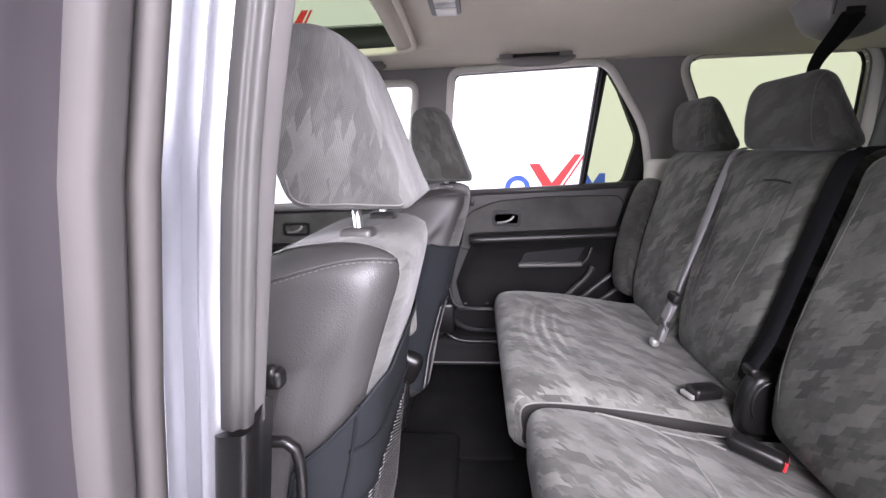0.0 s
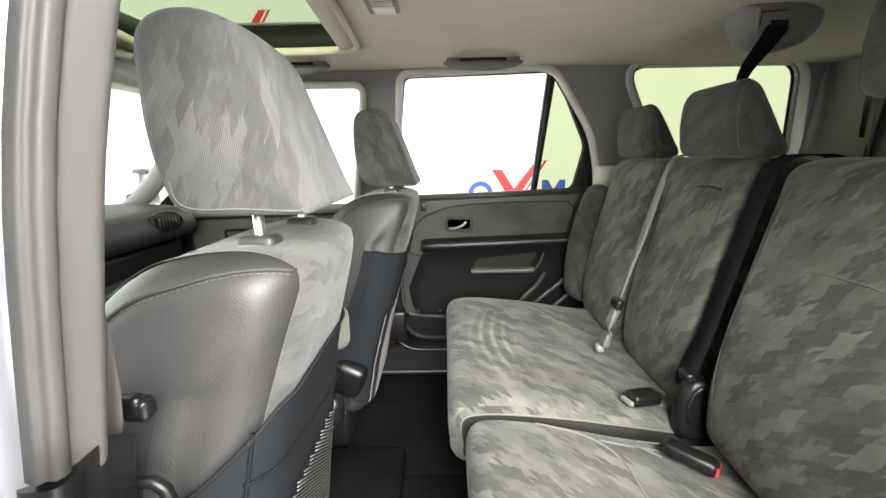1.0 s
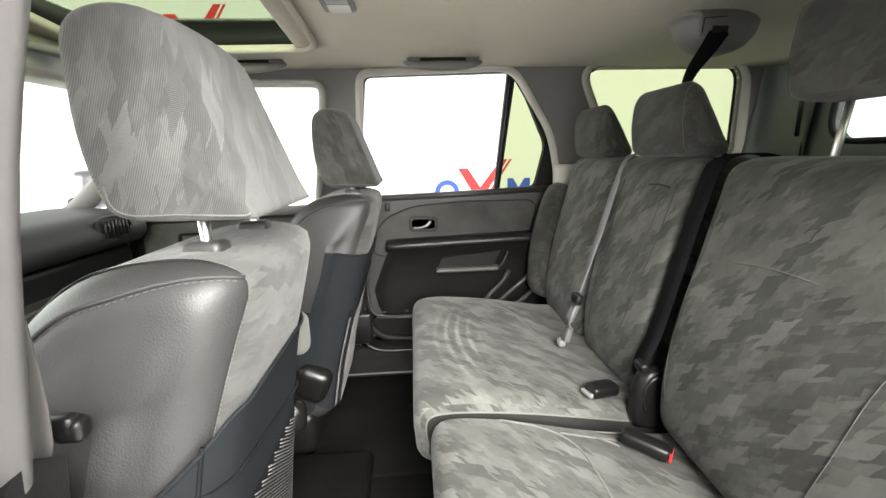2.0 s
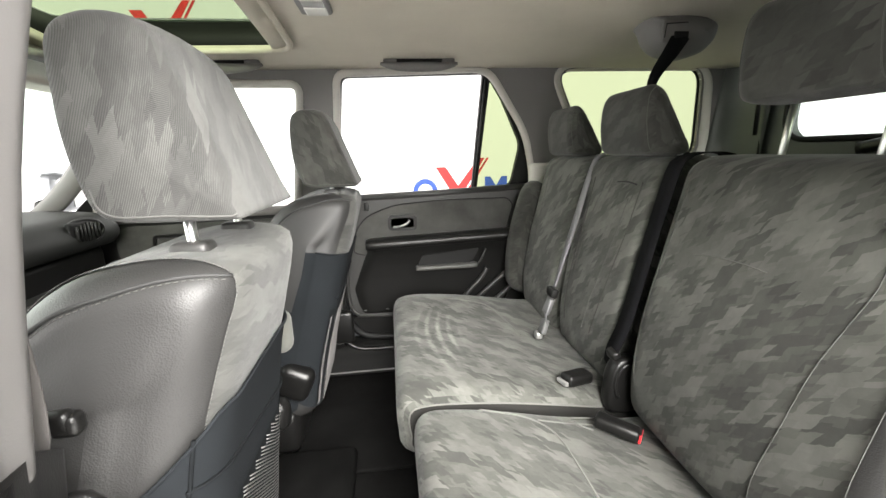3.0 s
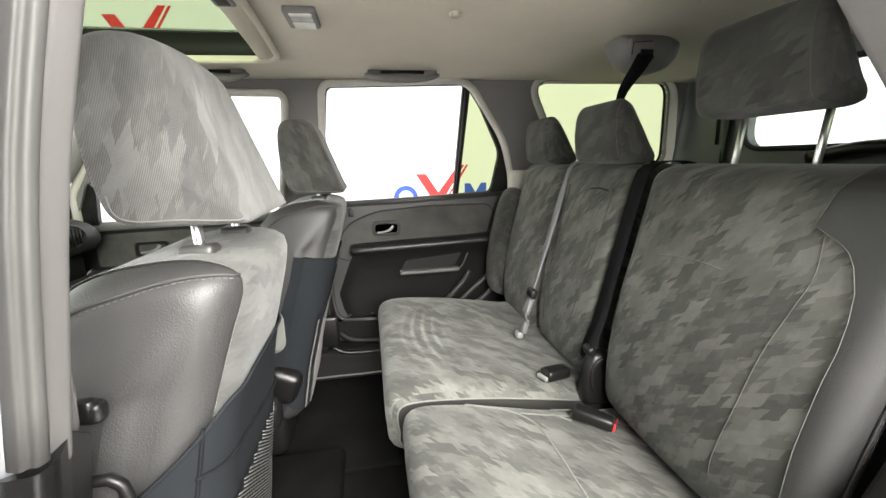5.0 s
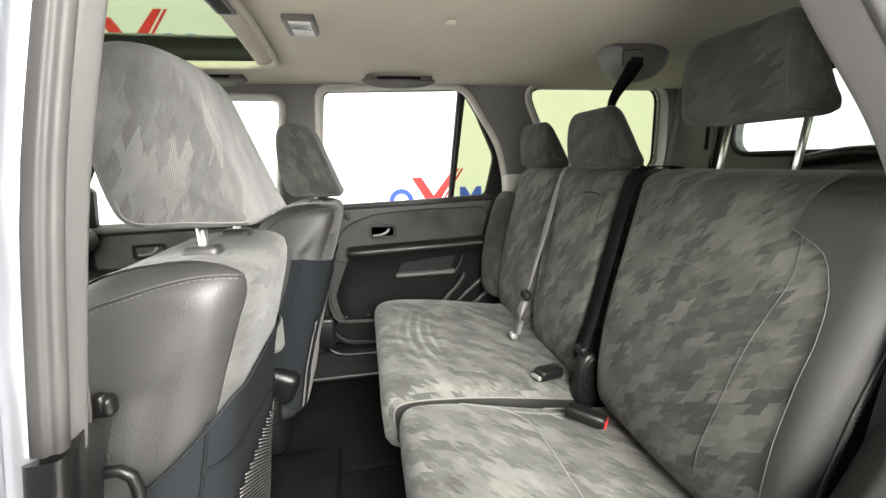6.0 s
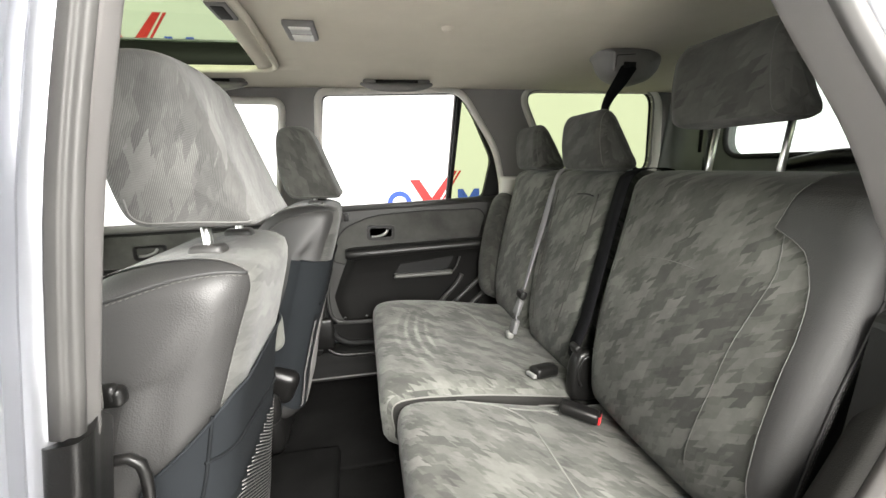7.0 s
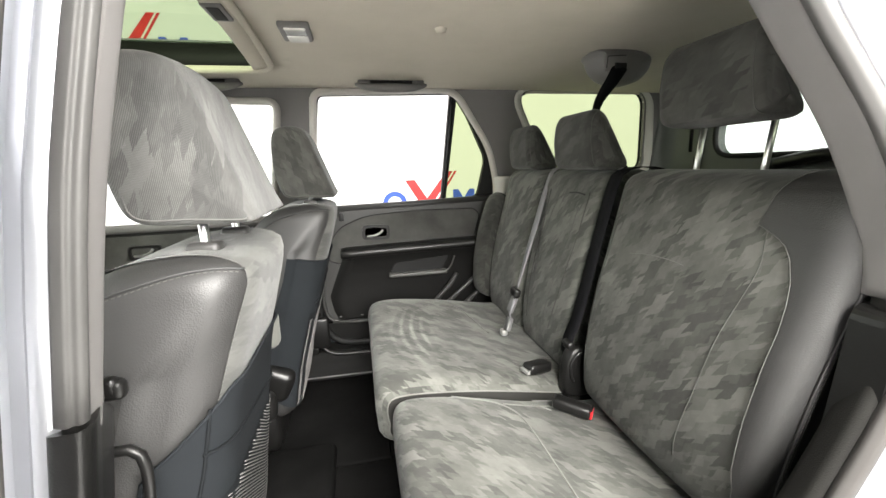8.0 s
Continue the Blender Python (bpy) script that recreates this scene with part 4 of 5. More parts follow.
for k in range(7):
    part("louvre", block((0.012, 0.005, 0.062 - 0.005 * abs(k - 3)), (-0.913, 0.422 + 0.016 * k, 0.960), 0.0015, 1), DOOR_PLASTIC, vent)
screen = part("window_3", sheet([(-0.62, -0.95), (0.62, -0.95), (0.55, -0.2), (-0.55, -0.2)], [], lambda a, b, d: Vector((-1.42 + (b + 0.95) * 0.62 / 0.75, a, 0.98 + (b + 0.95) * 0.44 / 0.75 + d)), 0.004), CLEAR, smooth=False)
screen.visible_shadow = False
tagged(screen, "sloping clear windscreen", "window", kind="structure")
for sign in (1, -1):
    ap = part("windscreen_pillar", tube(open_curve([(-1.26, sign * 0.665, 0.93), (-1.05, sign * 0.645, 1.10), (-0.83, sign * 0.615, 1.37), (-0.72, sign * 0.60, 1.47)], 16), 0.035, 10, flat=0.7), TRIM)
    tagged(ap, "grey windscreen pillar trim", "pillar trim", kind="structure")
header = part("trim", block((0.14, 1.24, 0.10), (-0.91, 0, 1.425), 0.03), HEADLINER)
tagged(header, "beige windscreen header lining", "trim", kind="structure")
visor = thing("sun_visor", (-0.80, 0.33, 1.47), "folded grey sun visor under the header", "sun visor")
part("flap", block((0.13, 0.36, 0.018), (-0.79, 0.34, 1.425), 0.008, m=pose(0, 0, 0, 0, 12, 0)), TRIM, visor)
part("hinge", tube([(-0.83, 0.52, 1.43), (-0.84, 0.57, 1.44)], 0.007, 8), BLACK, visor)
firewall = part("wall_front", block((0.04, 1.4, 0.7), (-1.34, 0, 0.62), 0.01), BLACK)
tagged(firewall, "dark front bulkhead below the dashboard", "wall", kind="structure")
wiper = part("wiper", tube([(-1.40, 0.50, 1.02), (-1.18, 0.06, 1.19)], 0.006, 6), BLACK_RUBBER)
tagged(wiper, "thin black rubber wiper on the windscreen", "wiper")

# ---- near flank: door opening that the camera looks through ----
def pillar_line(x, y, z0, z1, n=14, lean=0.15):
    """An upright line of the near side that leans back and inwards with height."""
    return [Vector((x + lean * (z - 1.165), y + 0.1 * (z - 1.165 + math.hypot(z - 1.165, 0.06)) - 0.004, z)) for z in np.linspace(z0, z1, n)]


def pillar_sheet(outline, z0, z1, lean=0.15):
    """A closed (x, y) outline at eye height carried up and down the leaning pillar."""
    bm = bmesh.new()
    lines = [pillar_line(x, y, z0, z1(y) if callable(z1) else z1, lean=lean) for x, y in outline]
    V = [[bm.verts.new(p) for p in ln] for ln in lines]
    k = len(V)
    for i in range(k):
        A, B = V[i], V[(i + 1) % k]
        for j in range(len(A) - 1):
            bm.faces.new((A[j], B[j], B[j + 1], A[j + 1]))
    bm.faces.new([ln[0] for ln in V])
    bm.faces.new([ln[-1] for ln in V][::-1])
    return bm


bp = thing("door_pillar", (-0.2, -0.68, 0.4), "silver door pillar with grey trim and rubber seal", "pillar", kind="structure")
sharpen(part("inner_trim", pillar_sheet(rounded([(-0.196, -0.636, 0.008), (-0.186, -0.652, 0.006), (-0.184, -0.684, 0.01), (-0.196, -0.688, 0.004), (-0.285, -0.67, 0.01), (-0.285, -0.62, 0.01)], 0.006, 3), 0.955, 1.50, 0.17), TRIM, bp, "smooth grey plastic pillar trim"), 50)
part("seal", pillar_sheet(rounded([(-0.184, -0.686, 0.003), (-0.177, -0.692, 0.004), (-0.180, -0.700, 0.003), (-0.186, -0.699, 0.002), (-0.188, -0.703, 0.003), (-0.200, -0.700, 0.004), (-0.200, -0.688, 0.003)], 0.003, 3), 0.981, 1.50), RUBBER, bp, "grey rubber door seal")
sharpen(part("jamb", pillar_sheet([(-0.197, -0.694), (-0.205, -0.702), (-0.211, -0.703), (-0.216, -0.698), (-0.226, -0.699), (-0.228, -0.705), (-0.222, -0.73), (-0.196, -0.775), (-0.176, -0.786), (-0.168, -0.789), (-0.175, -0.80), (-0.30, -0.80), (-0.30, -0.69)], 0.40, 1.50), SILVER, bp, "silver painted steel jamb"), 40)
low = [(-0.208, -0.600), (-0.193, -0.650), (-0.178, -0.684), (-0.180, -0.701), (-0.203, -0.703), (-0.206, -0.691), (-0.300, -0.686), (-0.300, -0.57), (-0.24, -0.565)]
sharpen(part("lower_trim", pillar_sheet(rounded([(*q, 0.006) for q in low], 0.006, 3), 0.38, lambda y: float(np.interp(y, [-0.69, -0.665, -0.645, -0.60, -0.56], [0.976, 0.975, 0.972, 0.940, 0.905]))), BLACK, bp, "dark plastic lower pillar trim"), 50)

near_door = thing("door_3", (-0.5, -0.82, 0.4), "closed front car door edge with dark rubber", "car door", kind="structure")
part("edge_seal", pillar_sheet(rounded([(-0.172, -0.791, 0.004), (-0.158, -0.800, 0.006), (-0.156, -0.812, 0.006), (-0.180, -0.815, 0.004), (-0.19, -0.80, 0.004)], 0.004, 3), 0.40, 1.50), BLACK_RUBBER, near_door, "dark rubber door edge seal")
sharpen(part("window_post", pillar_sheet(rounded([(-0.178, -0.800, 0.004), (-0.170, -0.812, 0.003), (-0.1678, -0.831, 0.002), (-0.1672, -0.840, 0.006), (-0.1655, -0.852, 0.008), (-0.176, -0.868, 0.012), (-0.30, -0.876, 0.01), (-0.30, -0.80, 0.01)], 0.008, 6), 0.98, 1.50), POST_GREY, near_door, "dark grey window post"), 60)
part("post_lip", pillar_sheet(rounded([(-0.172, -0.804, 0.003), (-0.153, -0.806, 0.004), (-0.1545, -0.814, 0.004), (-0.170, -0.813, 0.003)], 0.003, 3), 0.40, 1.50), LIP, near_door, "grey rubber post lip")
part("post_strip", pillar_sheet(rounded([(-0.172, -0.8325, 0.001), (-0.1588, -0.8292, 0.003), (-0.1578, -0.8165, 0.003), (-0.170, -0.815, 0.002)], 0.003, 3), 0.40, 1.50), STRIP, near_door, "grey rubber strip along the post")
sharpen(part("skin", sheet([(-0.165, 0.2), (-0.14, 0.98), (-1.2, 0.98), (-1.2, 0.2)], [], lambda a, b, d: Vector((a, -0.835 - d, b)), 0.03), SILVER, near_door, "silver painted door skin"))

# the open rear door, out of view; placed to block light from ahead
open_door = thing("door_4", (-0.30, -1.2, 0.3), "unseen open silver rear door that blocks light beside the doorway", "car door", kind="structure")
part("panel", block((0.08, 0.90, 0.82), (-0.36, -1.33, 0.62), 0.03, 3), DOOR_PLASTIC, open_door, "dark plastic door panel")
for y in (-0.90, -1.30, -1.76):
    part("window_post", block((0.03, 0.035, 0.44), (-0.36, y, 1.23), 0.01, 2), BLACK_RUBBER, open_door)
part("window_rail", block((0.03, 0.88, 0.03), (-0.36, -1.33, 1.46), 0.01, 2), BLACK_RUBBER, open_door)

# near rear opening edge: trim, seal and painted body, following the sloping rear edge


EDGE = [(0.30, 1.455), (0.42, 1.405), (0.505, 1.285), (0.565, 1.19), (0.605, 1.08), (0.615, 1.0), (0.60, 0.90), (0.52, 0.74), (0.44, 0.62), (0.40, 0.50), (0.38, 0.36)]


def ribbon(outline, pts):
    """A closed (out, y) outline swept along the opening's edge; out points away from the opening."""
    c = open_curve([(x, 0, z) for x, z in pts], 46)
    bm = bmesh.new()
    rows = []
    for i in range(len(c)):
        d = c[min(i + 1, len(c) - 1)] - c[max(i - 1, 0)]
        d /= np.linalg.norm(d)
        o = np.array([-d[2], 0, d[0]])
        if o[0] < 0:
            o = -o
        z = c[i][2]
        shift = 0.2 * (max(z, 1.03) - 1.165)
        rows.append([bm.verts.new((c[i][0] + o[0] * a, y + shift, c[i][2] + o[2] * a)) for a, y in outline])
    for A, B in zip(rows, rows[1:]):
        for k in range(len(A)):
            bm.faces.new((A[k], A[(k + 1) % len(A)], B[(k + 1) % len(A)], B[k]))
    bm.faces.new(rows[0][::-1])
    bm.faces.new(rows[-1])
    return bm


UPPER = [p for p in EDGE if p[1] > 0.99]
LOWER = [p for p in EDGE if p[1] < 1.06]
cp = thing("rear_door_jamb", (0.6, -0.7, 0.9), "silver rear door jamb with grey trim and seal", "door jamb", kind="structure")
part("inner_trim", ribbon(rounded([(0.0, -0.630, 0.01), (0.0, -0.682, 0.008), (0.016, -0.690, 0.004), (0.12, -0.66, 0.01), (0.12, -0.60, 0.01)], 0.006, 3), UPPER), TRIM, cp, "smooth grey plastic pillar trim")
part("seal", ribbon(rounded([(-0.004, -0.684), (-0.008, -0.694), (0.0, -0.704), (0.014, -0.702), (0.016, -0.686)], 0.004, 3), UPPER), RUBBER, cp, "grey rubber door seal")
part("lower_seal", ribbon(rounded([(-0.004, -0.684), (-0.008, -0.694), (0.0, -0.704), (0.014, -0.702), (0.016, -0.686)], 0.004, 3), LOWER), LIP, cp, "dark rubber door seal")
part("jamb", ribbon([(0.008, -0.698), (0.020, -0.706), (0.028, -0.704), (0.036, -0.715), (0.055, -0.735), (0.060, -0.765), (0.075, -0.795), (0.095, -0.81), (0.30, -0.83), (0.30, -0.70)], EDGE), SILVER, cp, "silver painted steel jamb")
part("lower_trim", ribbon(rounded([(0.005, -0.640, 0.01), (-0.010, -0.675, 0.01), (-0.004, -0.688, 0.004), (0.10, -0.68, 0.01), (0.10, -0.62, 0.01)], 0.006, 3), LOWER), LOW_TRIM, cp, "dark plastic lower trim")
near_side = part("wall_west", sheet([(0.70, 0.25), (1.50, 0.25), (1.46, 1.50), (-0.9, 1.50), (-0.80, 1.455), (0.40, 1.455), (0.60, 1.25), (0.68, 1.08)], [QUARTER], on_side(-1, 0.02), 0.02), TRIM, smooth=False)
near_pane = part("window_4", sheet(QUARTER, [], on_side(-1, 0.006), 0.003), PRIVACY, smooth=False)
tagged(near_pane, "green tinted rear quarter window pane", "window", kind="structure")
tagged(near_side, "grey plastic quarter lining on the open door's side", "wall", kind="structure")
sill_near = part("sill", sweep_x([(-0.74, 0.41), (-0.66, 0.415), (-0.635, 0.40), (-0.625, 0.36), (-0.60, 0.325), (-0.60, 0.25), (-0.80, 0.25), (-0.80, 0.38)], -1.0, 0.45, ends=0.01), BLACK)
tagged(sill_near, "black plastic door sill below the opening", "sill", kind="structure")


# ---- front seats ----
def front_seat(c, dx, hz, label):
    """A bucket seat: vinyl flanks, cloth centre, cloth headrest on two posts, a pocket with a net on its back."""
    seat = thing("front_seat", (-0.4 + dx, c, 0.315), label, "car seat", "front seats")

    def girth(z):
        q = min(1.0, max(0.0, (1.05 - z) / 0.26))
        return 1 + 0.16 * q * q * (3 - 2 * q)

    def widen(p):
        tuck = 0.04 * min(1.0, max(0.0, (0.86 - p.z) / 0.30)) if c > 0 else 0.0
        return Vector((p.x + dx - tuck, c + (p.y - c) * girth(p.z), p.z))

    back = Pad([(-0.128, 1.035), (-0.150, 0.94), (-0.172, 0.86), (-0.188, 0.76), (-0.205, 0.64), (-0.225, 0.50), (-0.26, 0.42), (-0.40, 0.42), (-0.475, 0.55), (-0.455, 0.72), (-0.415, 0.88), (-0.365, 0.990), (-0.30, 1.048), (-0.22, 1.066), (-0.152, 1.060)], c - 0.168, c + 0.168, 0.060, widen, n=96, dome=0.012,
               roll=lambda nx, nz: 0.80 + 0.45 * max(0.0, nx) ** 1.5)
    body = part("backrest", whole(back), VINYL, seat, "dark grey grained vinyl backrest")
    s_top, s_pock = back.find(1.035, -1), back.find(0.885, 1)
    # cloth from the front edge over the top and down the back
    s0, s1 = back.find(0.70, -1), back.find(0.80, 1)
    run = (s1 - s0) % 1.0
    vb = back.y_to_v(c + 0.112) if c < 0 else 0.62

    def wide(a):
        q = min(1.0, max(0.0, (a - 0.60) / 0.16))
        return 1 + 0.30 * q * q * (3 - 2 * q)

    cloth = back.patch(lambda a, v: s0 + run * a, list(np.linspace(-vb, vb, 22)), ns=round(run * 96), off=0.0014, spread=wide)
    part("cloth_cover", cloth, SOFT_CLOTH, body, "grey patterned velour centre", flip=False)
    for sg in (-1, 1):
        line = [back.at(s0 + run * a, sg * vb * wide(a), 0.0028) for a in np.linspace(0, 1, 60)]
        part("edge_stitch", stitches(line, 0.003, 0.0006, 0.002), THREAD, body)
        # welt along the flank's upper edge, with its stitching
        sa, sb = back.find(0.80, -1), back.find(1.045, 1)
        rn = (sb - sa) % 1.0
        wl = [back.at(sa + rn * a, sg * (0.84 - 0.18 * max(0, (a - 0.7) / 0.3) ** 2), 0.0008) for a in np.linspace(0, 1, 60)]
        part("seam_welt", tube(wl, 0.0022, 6), DARK_THREAD, body, "stitched flank seam")
        up = [back.at(sa + rn * a, sg * (0.87 - 0.18 * max(0, (a - 0.7) / 0.3) ** 2), 0.0004) for a in np.linspace(0, 1, 60)]
        part("seam_stitch", stitches(up, 0.004, 0.0008, 0.003), THREAD, body)
    # pocket panel: wraps the lower back and round the corners
    inner = 1 if c < 0 else -1
    p0, p1 = back.find(0.892, 1), back.find(0.44, 1)
    prun = (p1 - p0) % 1.0

    def pocket_s(a, v):
        w = abs(v)
        if v * inner > 0:
            return p0 + prun * a
        drop = 0.058 * min(1, max(0, w - 0.66) / 0.34) + 0.30 * max(0, w - 1)
        return p0 + drop + (prun - drop) * a

    vs = list(np.linspace(-1.2, 1.2, 41))
    pk = part("back_pocket", back.patch(pocket_s, vs, ns=30, off=0.006), POCKET, seat, "dark blue-grey fabric seat-back pocket")
    # the same fabric over the flank that faces the middle of the car
    fr = (back.find(0.80, -1) - p0) % 1.0
    part("pocket_side", back.patch(lambda a, v: p0 + fr * a, [inner * q for q in (0.98, 1.04, 1.15, 1.3, 1.5, 1.75, 2.0)], ns=50, off=0.005), POCKET, pk)

    def on_back(y, z, off):
        return back.at(back.s_at(z, 1), back.y_to_v(c + (y - c) / girth(z)), off)

    oy = -inner
    part("pocket_fold", tube([on_back(c + inner * 0.16 + oy * 0.36 * q, 0.772 + 0.052 * q, 0.0075) for q in np.linspace(0, 0.93, 30)], 0.0026, 6), NET_DARK, pk, "dark folded pocket edge")
    part("pocket_hem", tube([back.at(pocket_s(0, v), v, 0.0068) for v in np.linspace(-1.15, 1.15, 50)], 0.0025, 6), POCKET, pk)
    part("pocket_hem", tube([on_back(c + oy * (0.168 + 0.030 * q), 0.878 - 0.36 * q, 0.0068) for q in np.linspace(0, 1, 26)], 0.0024, 6), NET_DARK, pk)
    # net: slanting cords below the pocket's mouth
    cords, veil = bmesh.new(), bmesh.new()
    for k in range(72):
        edge_z = 0.735 - 0.0064 * k
        pts = []
        for q in np.linspace(0, 1, 12):
            y = inner * (0.165 - 0.345 * q)
            z = edge_z + 0.57 * 0.345 * q
            if z > 0.738 or z < 0.445:
                continue
            pts.append(on_back(c + y, z, 0.0080))
        if len(pts) < 2:
            continue
        got = tube(pts, 0.0010, 4)
        me = bpy.data.meshes.new("tmp")
        got.to_mesh(me)
        got.free()
        cords.from_mesh(me)
        bpy.data.meshes.remove(me)
    part("net", cords, NET, pk, "pale woven net pocket cords")
    grid = [[veil.verts.new(on_back(c + inner * (0.17 - 0.36 * a), 0.742 - 0.30 * b2, 0.0074)) for b2 in np.linspace(0, 1, 14)] for a in np.linspace(0, 1, 22)]
    for A, B in zip(grid, grid[1:]):
        for k in range(13):
            veil.faces.new((A[k], A[k + 1], B[k + 1], B[k]))
    part("net_backing", veil, NET_DARK, pk, "dark net backing")
    # headrest
    hr = Pad([(-0.120, 1.112), (-0.129, 1.132), (-0.147, 1.180), (-0.166, 1.232), (-0.186, 1.286), (-0.204, 1.310), (-0.231, 1.319), (-0.262, 1.317), (-0.284, 1.301), (-0.292, 1.262), (-0.2915, 1.20), (-0.284, 1.155), (-0.270, 1.122), (-0.248, 1.107), (-0.19, 1.104), (-0.132, 1.104), (-0.122, 1.106)], c - 0.115, c + 0.115, 0.028,
             lambda p: Vector((p.x + dx, p.y, p.z + hz - 0.010 * min(1, abs(p.y - c) / 0.115) ** 2 * max(0, p.z - 1.18) / 0.14)), n=110, dome=0.004, uv_of=lambda p: (p.x + p.y, p.z),
             roll=lambda nx, nz: 1 - 0.7 * min(1.0, max(0.0, -1.6 * nz)))
    # the far headrest takes the darker copy, for the shade it stands in
    head = part("headrest", whole(hr), [RIB_CLOTH, RIB_CLOTH] if c < 0 else [DIM_CLOTH, DIM_CLOTH], seat, "grey ribbed velour headrest")
    low = [i for i in range(hr.n) if hr.N[i][1] < -0.35]
    low.sort(key=lambda i: hr.P[i][0])
    for sg in (-1, 1):
        part("piping", tube([hr.at(i / hr.n, sg * 0.98, 0.0002) for i in low], 0.0010, 6), RIB_PIPING if c < 0 else DARK_PIPING, head)
    for y in (c - 0.073, c + 0.073):
        part("headrest_post", tube([(-0.194 + dx, y, 1.03), (-0.196 + dx, y, 1.125 + hz)], 0.0062, 12), CHROME, head, "chrome headrest post")
        part("post_collar", block((0.044, 0.034, 0.022), (-0.196 + dx, y, 1.066), 0.008), DOOR_FRAME, seat, "grey post collar")
    # cushion and plastic side shield, mostly hidden
    cu = Pad([(-0.30, 0.50), (-0.30, 0.58), (-0.45, 0.60), (-0.80, 0.64), (-0.90, 0.61), (-0.92, 0.54), (-0.85, 0.46), (-0.5, 0.44)], c - 0.19, c + 0.19, 0.06, lambda p: Vector((p.x + dx, p.y, p.z)))
    part("cushion", whole(cu), CLOTH, seat)
    part("base", block((0.5, 0.42, 0.14), (-0.58 + dx, c, 0.385), 0.03), BLACK, seat)
    part("side_cover", block((0.20, 0.03, 0.13), (-0.30 + dx, c - (0.235 if c < 0 else -0.235), 0.52), 0.014), BLACK, seat, "black plastic hinge cover")
    if c > 0:
        part("hinge_cover", block((0.10, 0.06, 0.10), (-0.262, c - 0.205, 0.555), 0.035, 5, m=pose(0, 0, 0, 0, 25, 0)), BLACK, seat, "rounded black hinge cover")
    if c < 0:
        part("hinge_cover", block((0.075, 0.05, 0.07), (-0.232, c + 0.213, 0.655), 0.024, 4), BLACK, seat, "rounded black hinge cover")
    # lever of the inner armrest side
        part("armrest", block((0.050, 0.045, 0.085), (-0.196, c + 0.208, 0.838), 0.02, 4), CLOTH, seat, "grey velour folding armrest end")
    part("lift_handle", tube(open_curve([(-0.252 + dx, c - inner * 0.235, 0.62), (-0.230 + dx, c - inner * 0.24, 0.80), (-0.226 + dx, c - inner * 0.24, 0.870), (-0.238 + dx, c - inner * 0.24, 0.889), (-0.264 + dx, c - inner * 0.24, 0.886)], 24), 0.0058, 8), BLACK, seat, "black plastic recliner lever")
    return seat


front_seat(-0.36, 0.0, 0.0, "grey velour and vinyl front seat beside open doorway")
front_seat(0.36, 0.065, -0.02, "grey velour and vinyl front seat beside closed door")


# ---- rear seats ----
BACK_OUT = [(0.546, 0.60), (0.532, 0.67), (0.536, 0.75), (0.556, 0.87), (0.580, 0.97), (0.604, 1.07), (0.618, 1.122), (0.645, 1.143), (0.69, 1.148), (0.745, 1.145), (0.785, 1.12), (0.79, 1.05), (0.76, 0.90), (0.72, 0.72), (0.70, 0.60), (0.62, 0.575)]


def rear_headrest(seat, c, half, z, posts, lean, label, x=0.0):
    hr = Pad([(0.612, 0.0), (0.601, 0.04), (0.600, 0.09), (0.609, 0.126), (0.628, 0.141), (0.650, 0.128), (0.674, 0.088), (0.698, 0.040), (0.711, 0.010), (0.704, -0.005), (0.66, -0.008)], c - half, c + half, 0.030,
             lambda p: Vector((p.x + x + lean * p.z, c + (p.y - c) * (1.0 - 0.07 * p.z / 0.14), p.z + z)), n=64, dome=0.005)
    # the darker copy again, for headrests away from the light
    head = part("headrest", whole(hr), DIM_CLOTH, seat, label)
    for sg in (-1, 1):
        part("piping", tube([hr.at(s, sg * 0.80, 0.0) for s in np.linspace(0, 1, 64, endpoint=False)], 0.0009, 6, closed=True), DARK_PIPING, head)
    for y in posts:
        part("headrest_post", tube([(0.693 + x, y, 1.09), (0.713 + x, y, z + 0.015)], 0.0058, 12), CHROME, head, "chrome headrest post")
    return head


def outer_y(z):
    """Where the single backrest's outer edge stands at a height: it narrows downwards."""
    return float(np.interp(z, [0.69, 0.75, 0.87, 0.95, 1.09], [-0.628, -0.632, -0.640, -0.647, -0.657]))


def straight_y(y, z):
    """The y of the untapered form for a point of the tapered one."""
    return -0.165 + (y + 0.165) * -0.49 / (outer_y(z) + 0.165)


def rear_back(seat, y0, y1, label, r=0.035, bulge=0.012, x=0.0, taper=False):
    c, h = (y0 + y1) / 2, (y1 - y0) / 2

    def warp(p):
        q = (p.y - c) / h
        front = max(0, min(1, (0.66 - p.x) / 0.06))
        yy = -0.165 + (p.y + 0.165) * (outer_y(p.z) + 0.165) / -0.49 if taper else p.y
        return Vector((p.x + x + front * (bulge * (q * q) - bulge), yy, p.z))

    pad = Pad(BACK_OUT, y0, y1, r, warp, n=96)
    return pad, part("backrest", whole(pad), CLOTH, seat, label)


# single seat beside the open doorway
single = thing("rear_seat", (0.4, -0.40, 0.315), "dark velour single rear seat beside the doorway", "car seat", "rear seats")
pad, back = rear_back(single, -0.655, -0.165, "dark patterned velour backrest", r=0.03, taper=True)
F = lambda z: pad.find(z, -1)
# vinyl bolster over the outer third, bounded by a curved seam
SEAM = [(1.148, -0.570), (1.140, -0.560), (1.120, -0.549), (1.085, -0.540), (1.070, -0.536), (1.064, -0.552), (1.057, -0.568), (1.045, -0.584), (1.029, -0.594), (1.0, -0.604), (0.969, -0.608), (0.93, -0.609), (0.883, -0.605), (0.791, -0.600), (0.714, -0.600), (0.69, -0.604)]
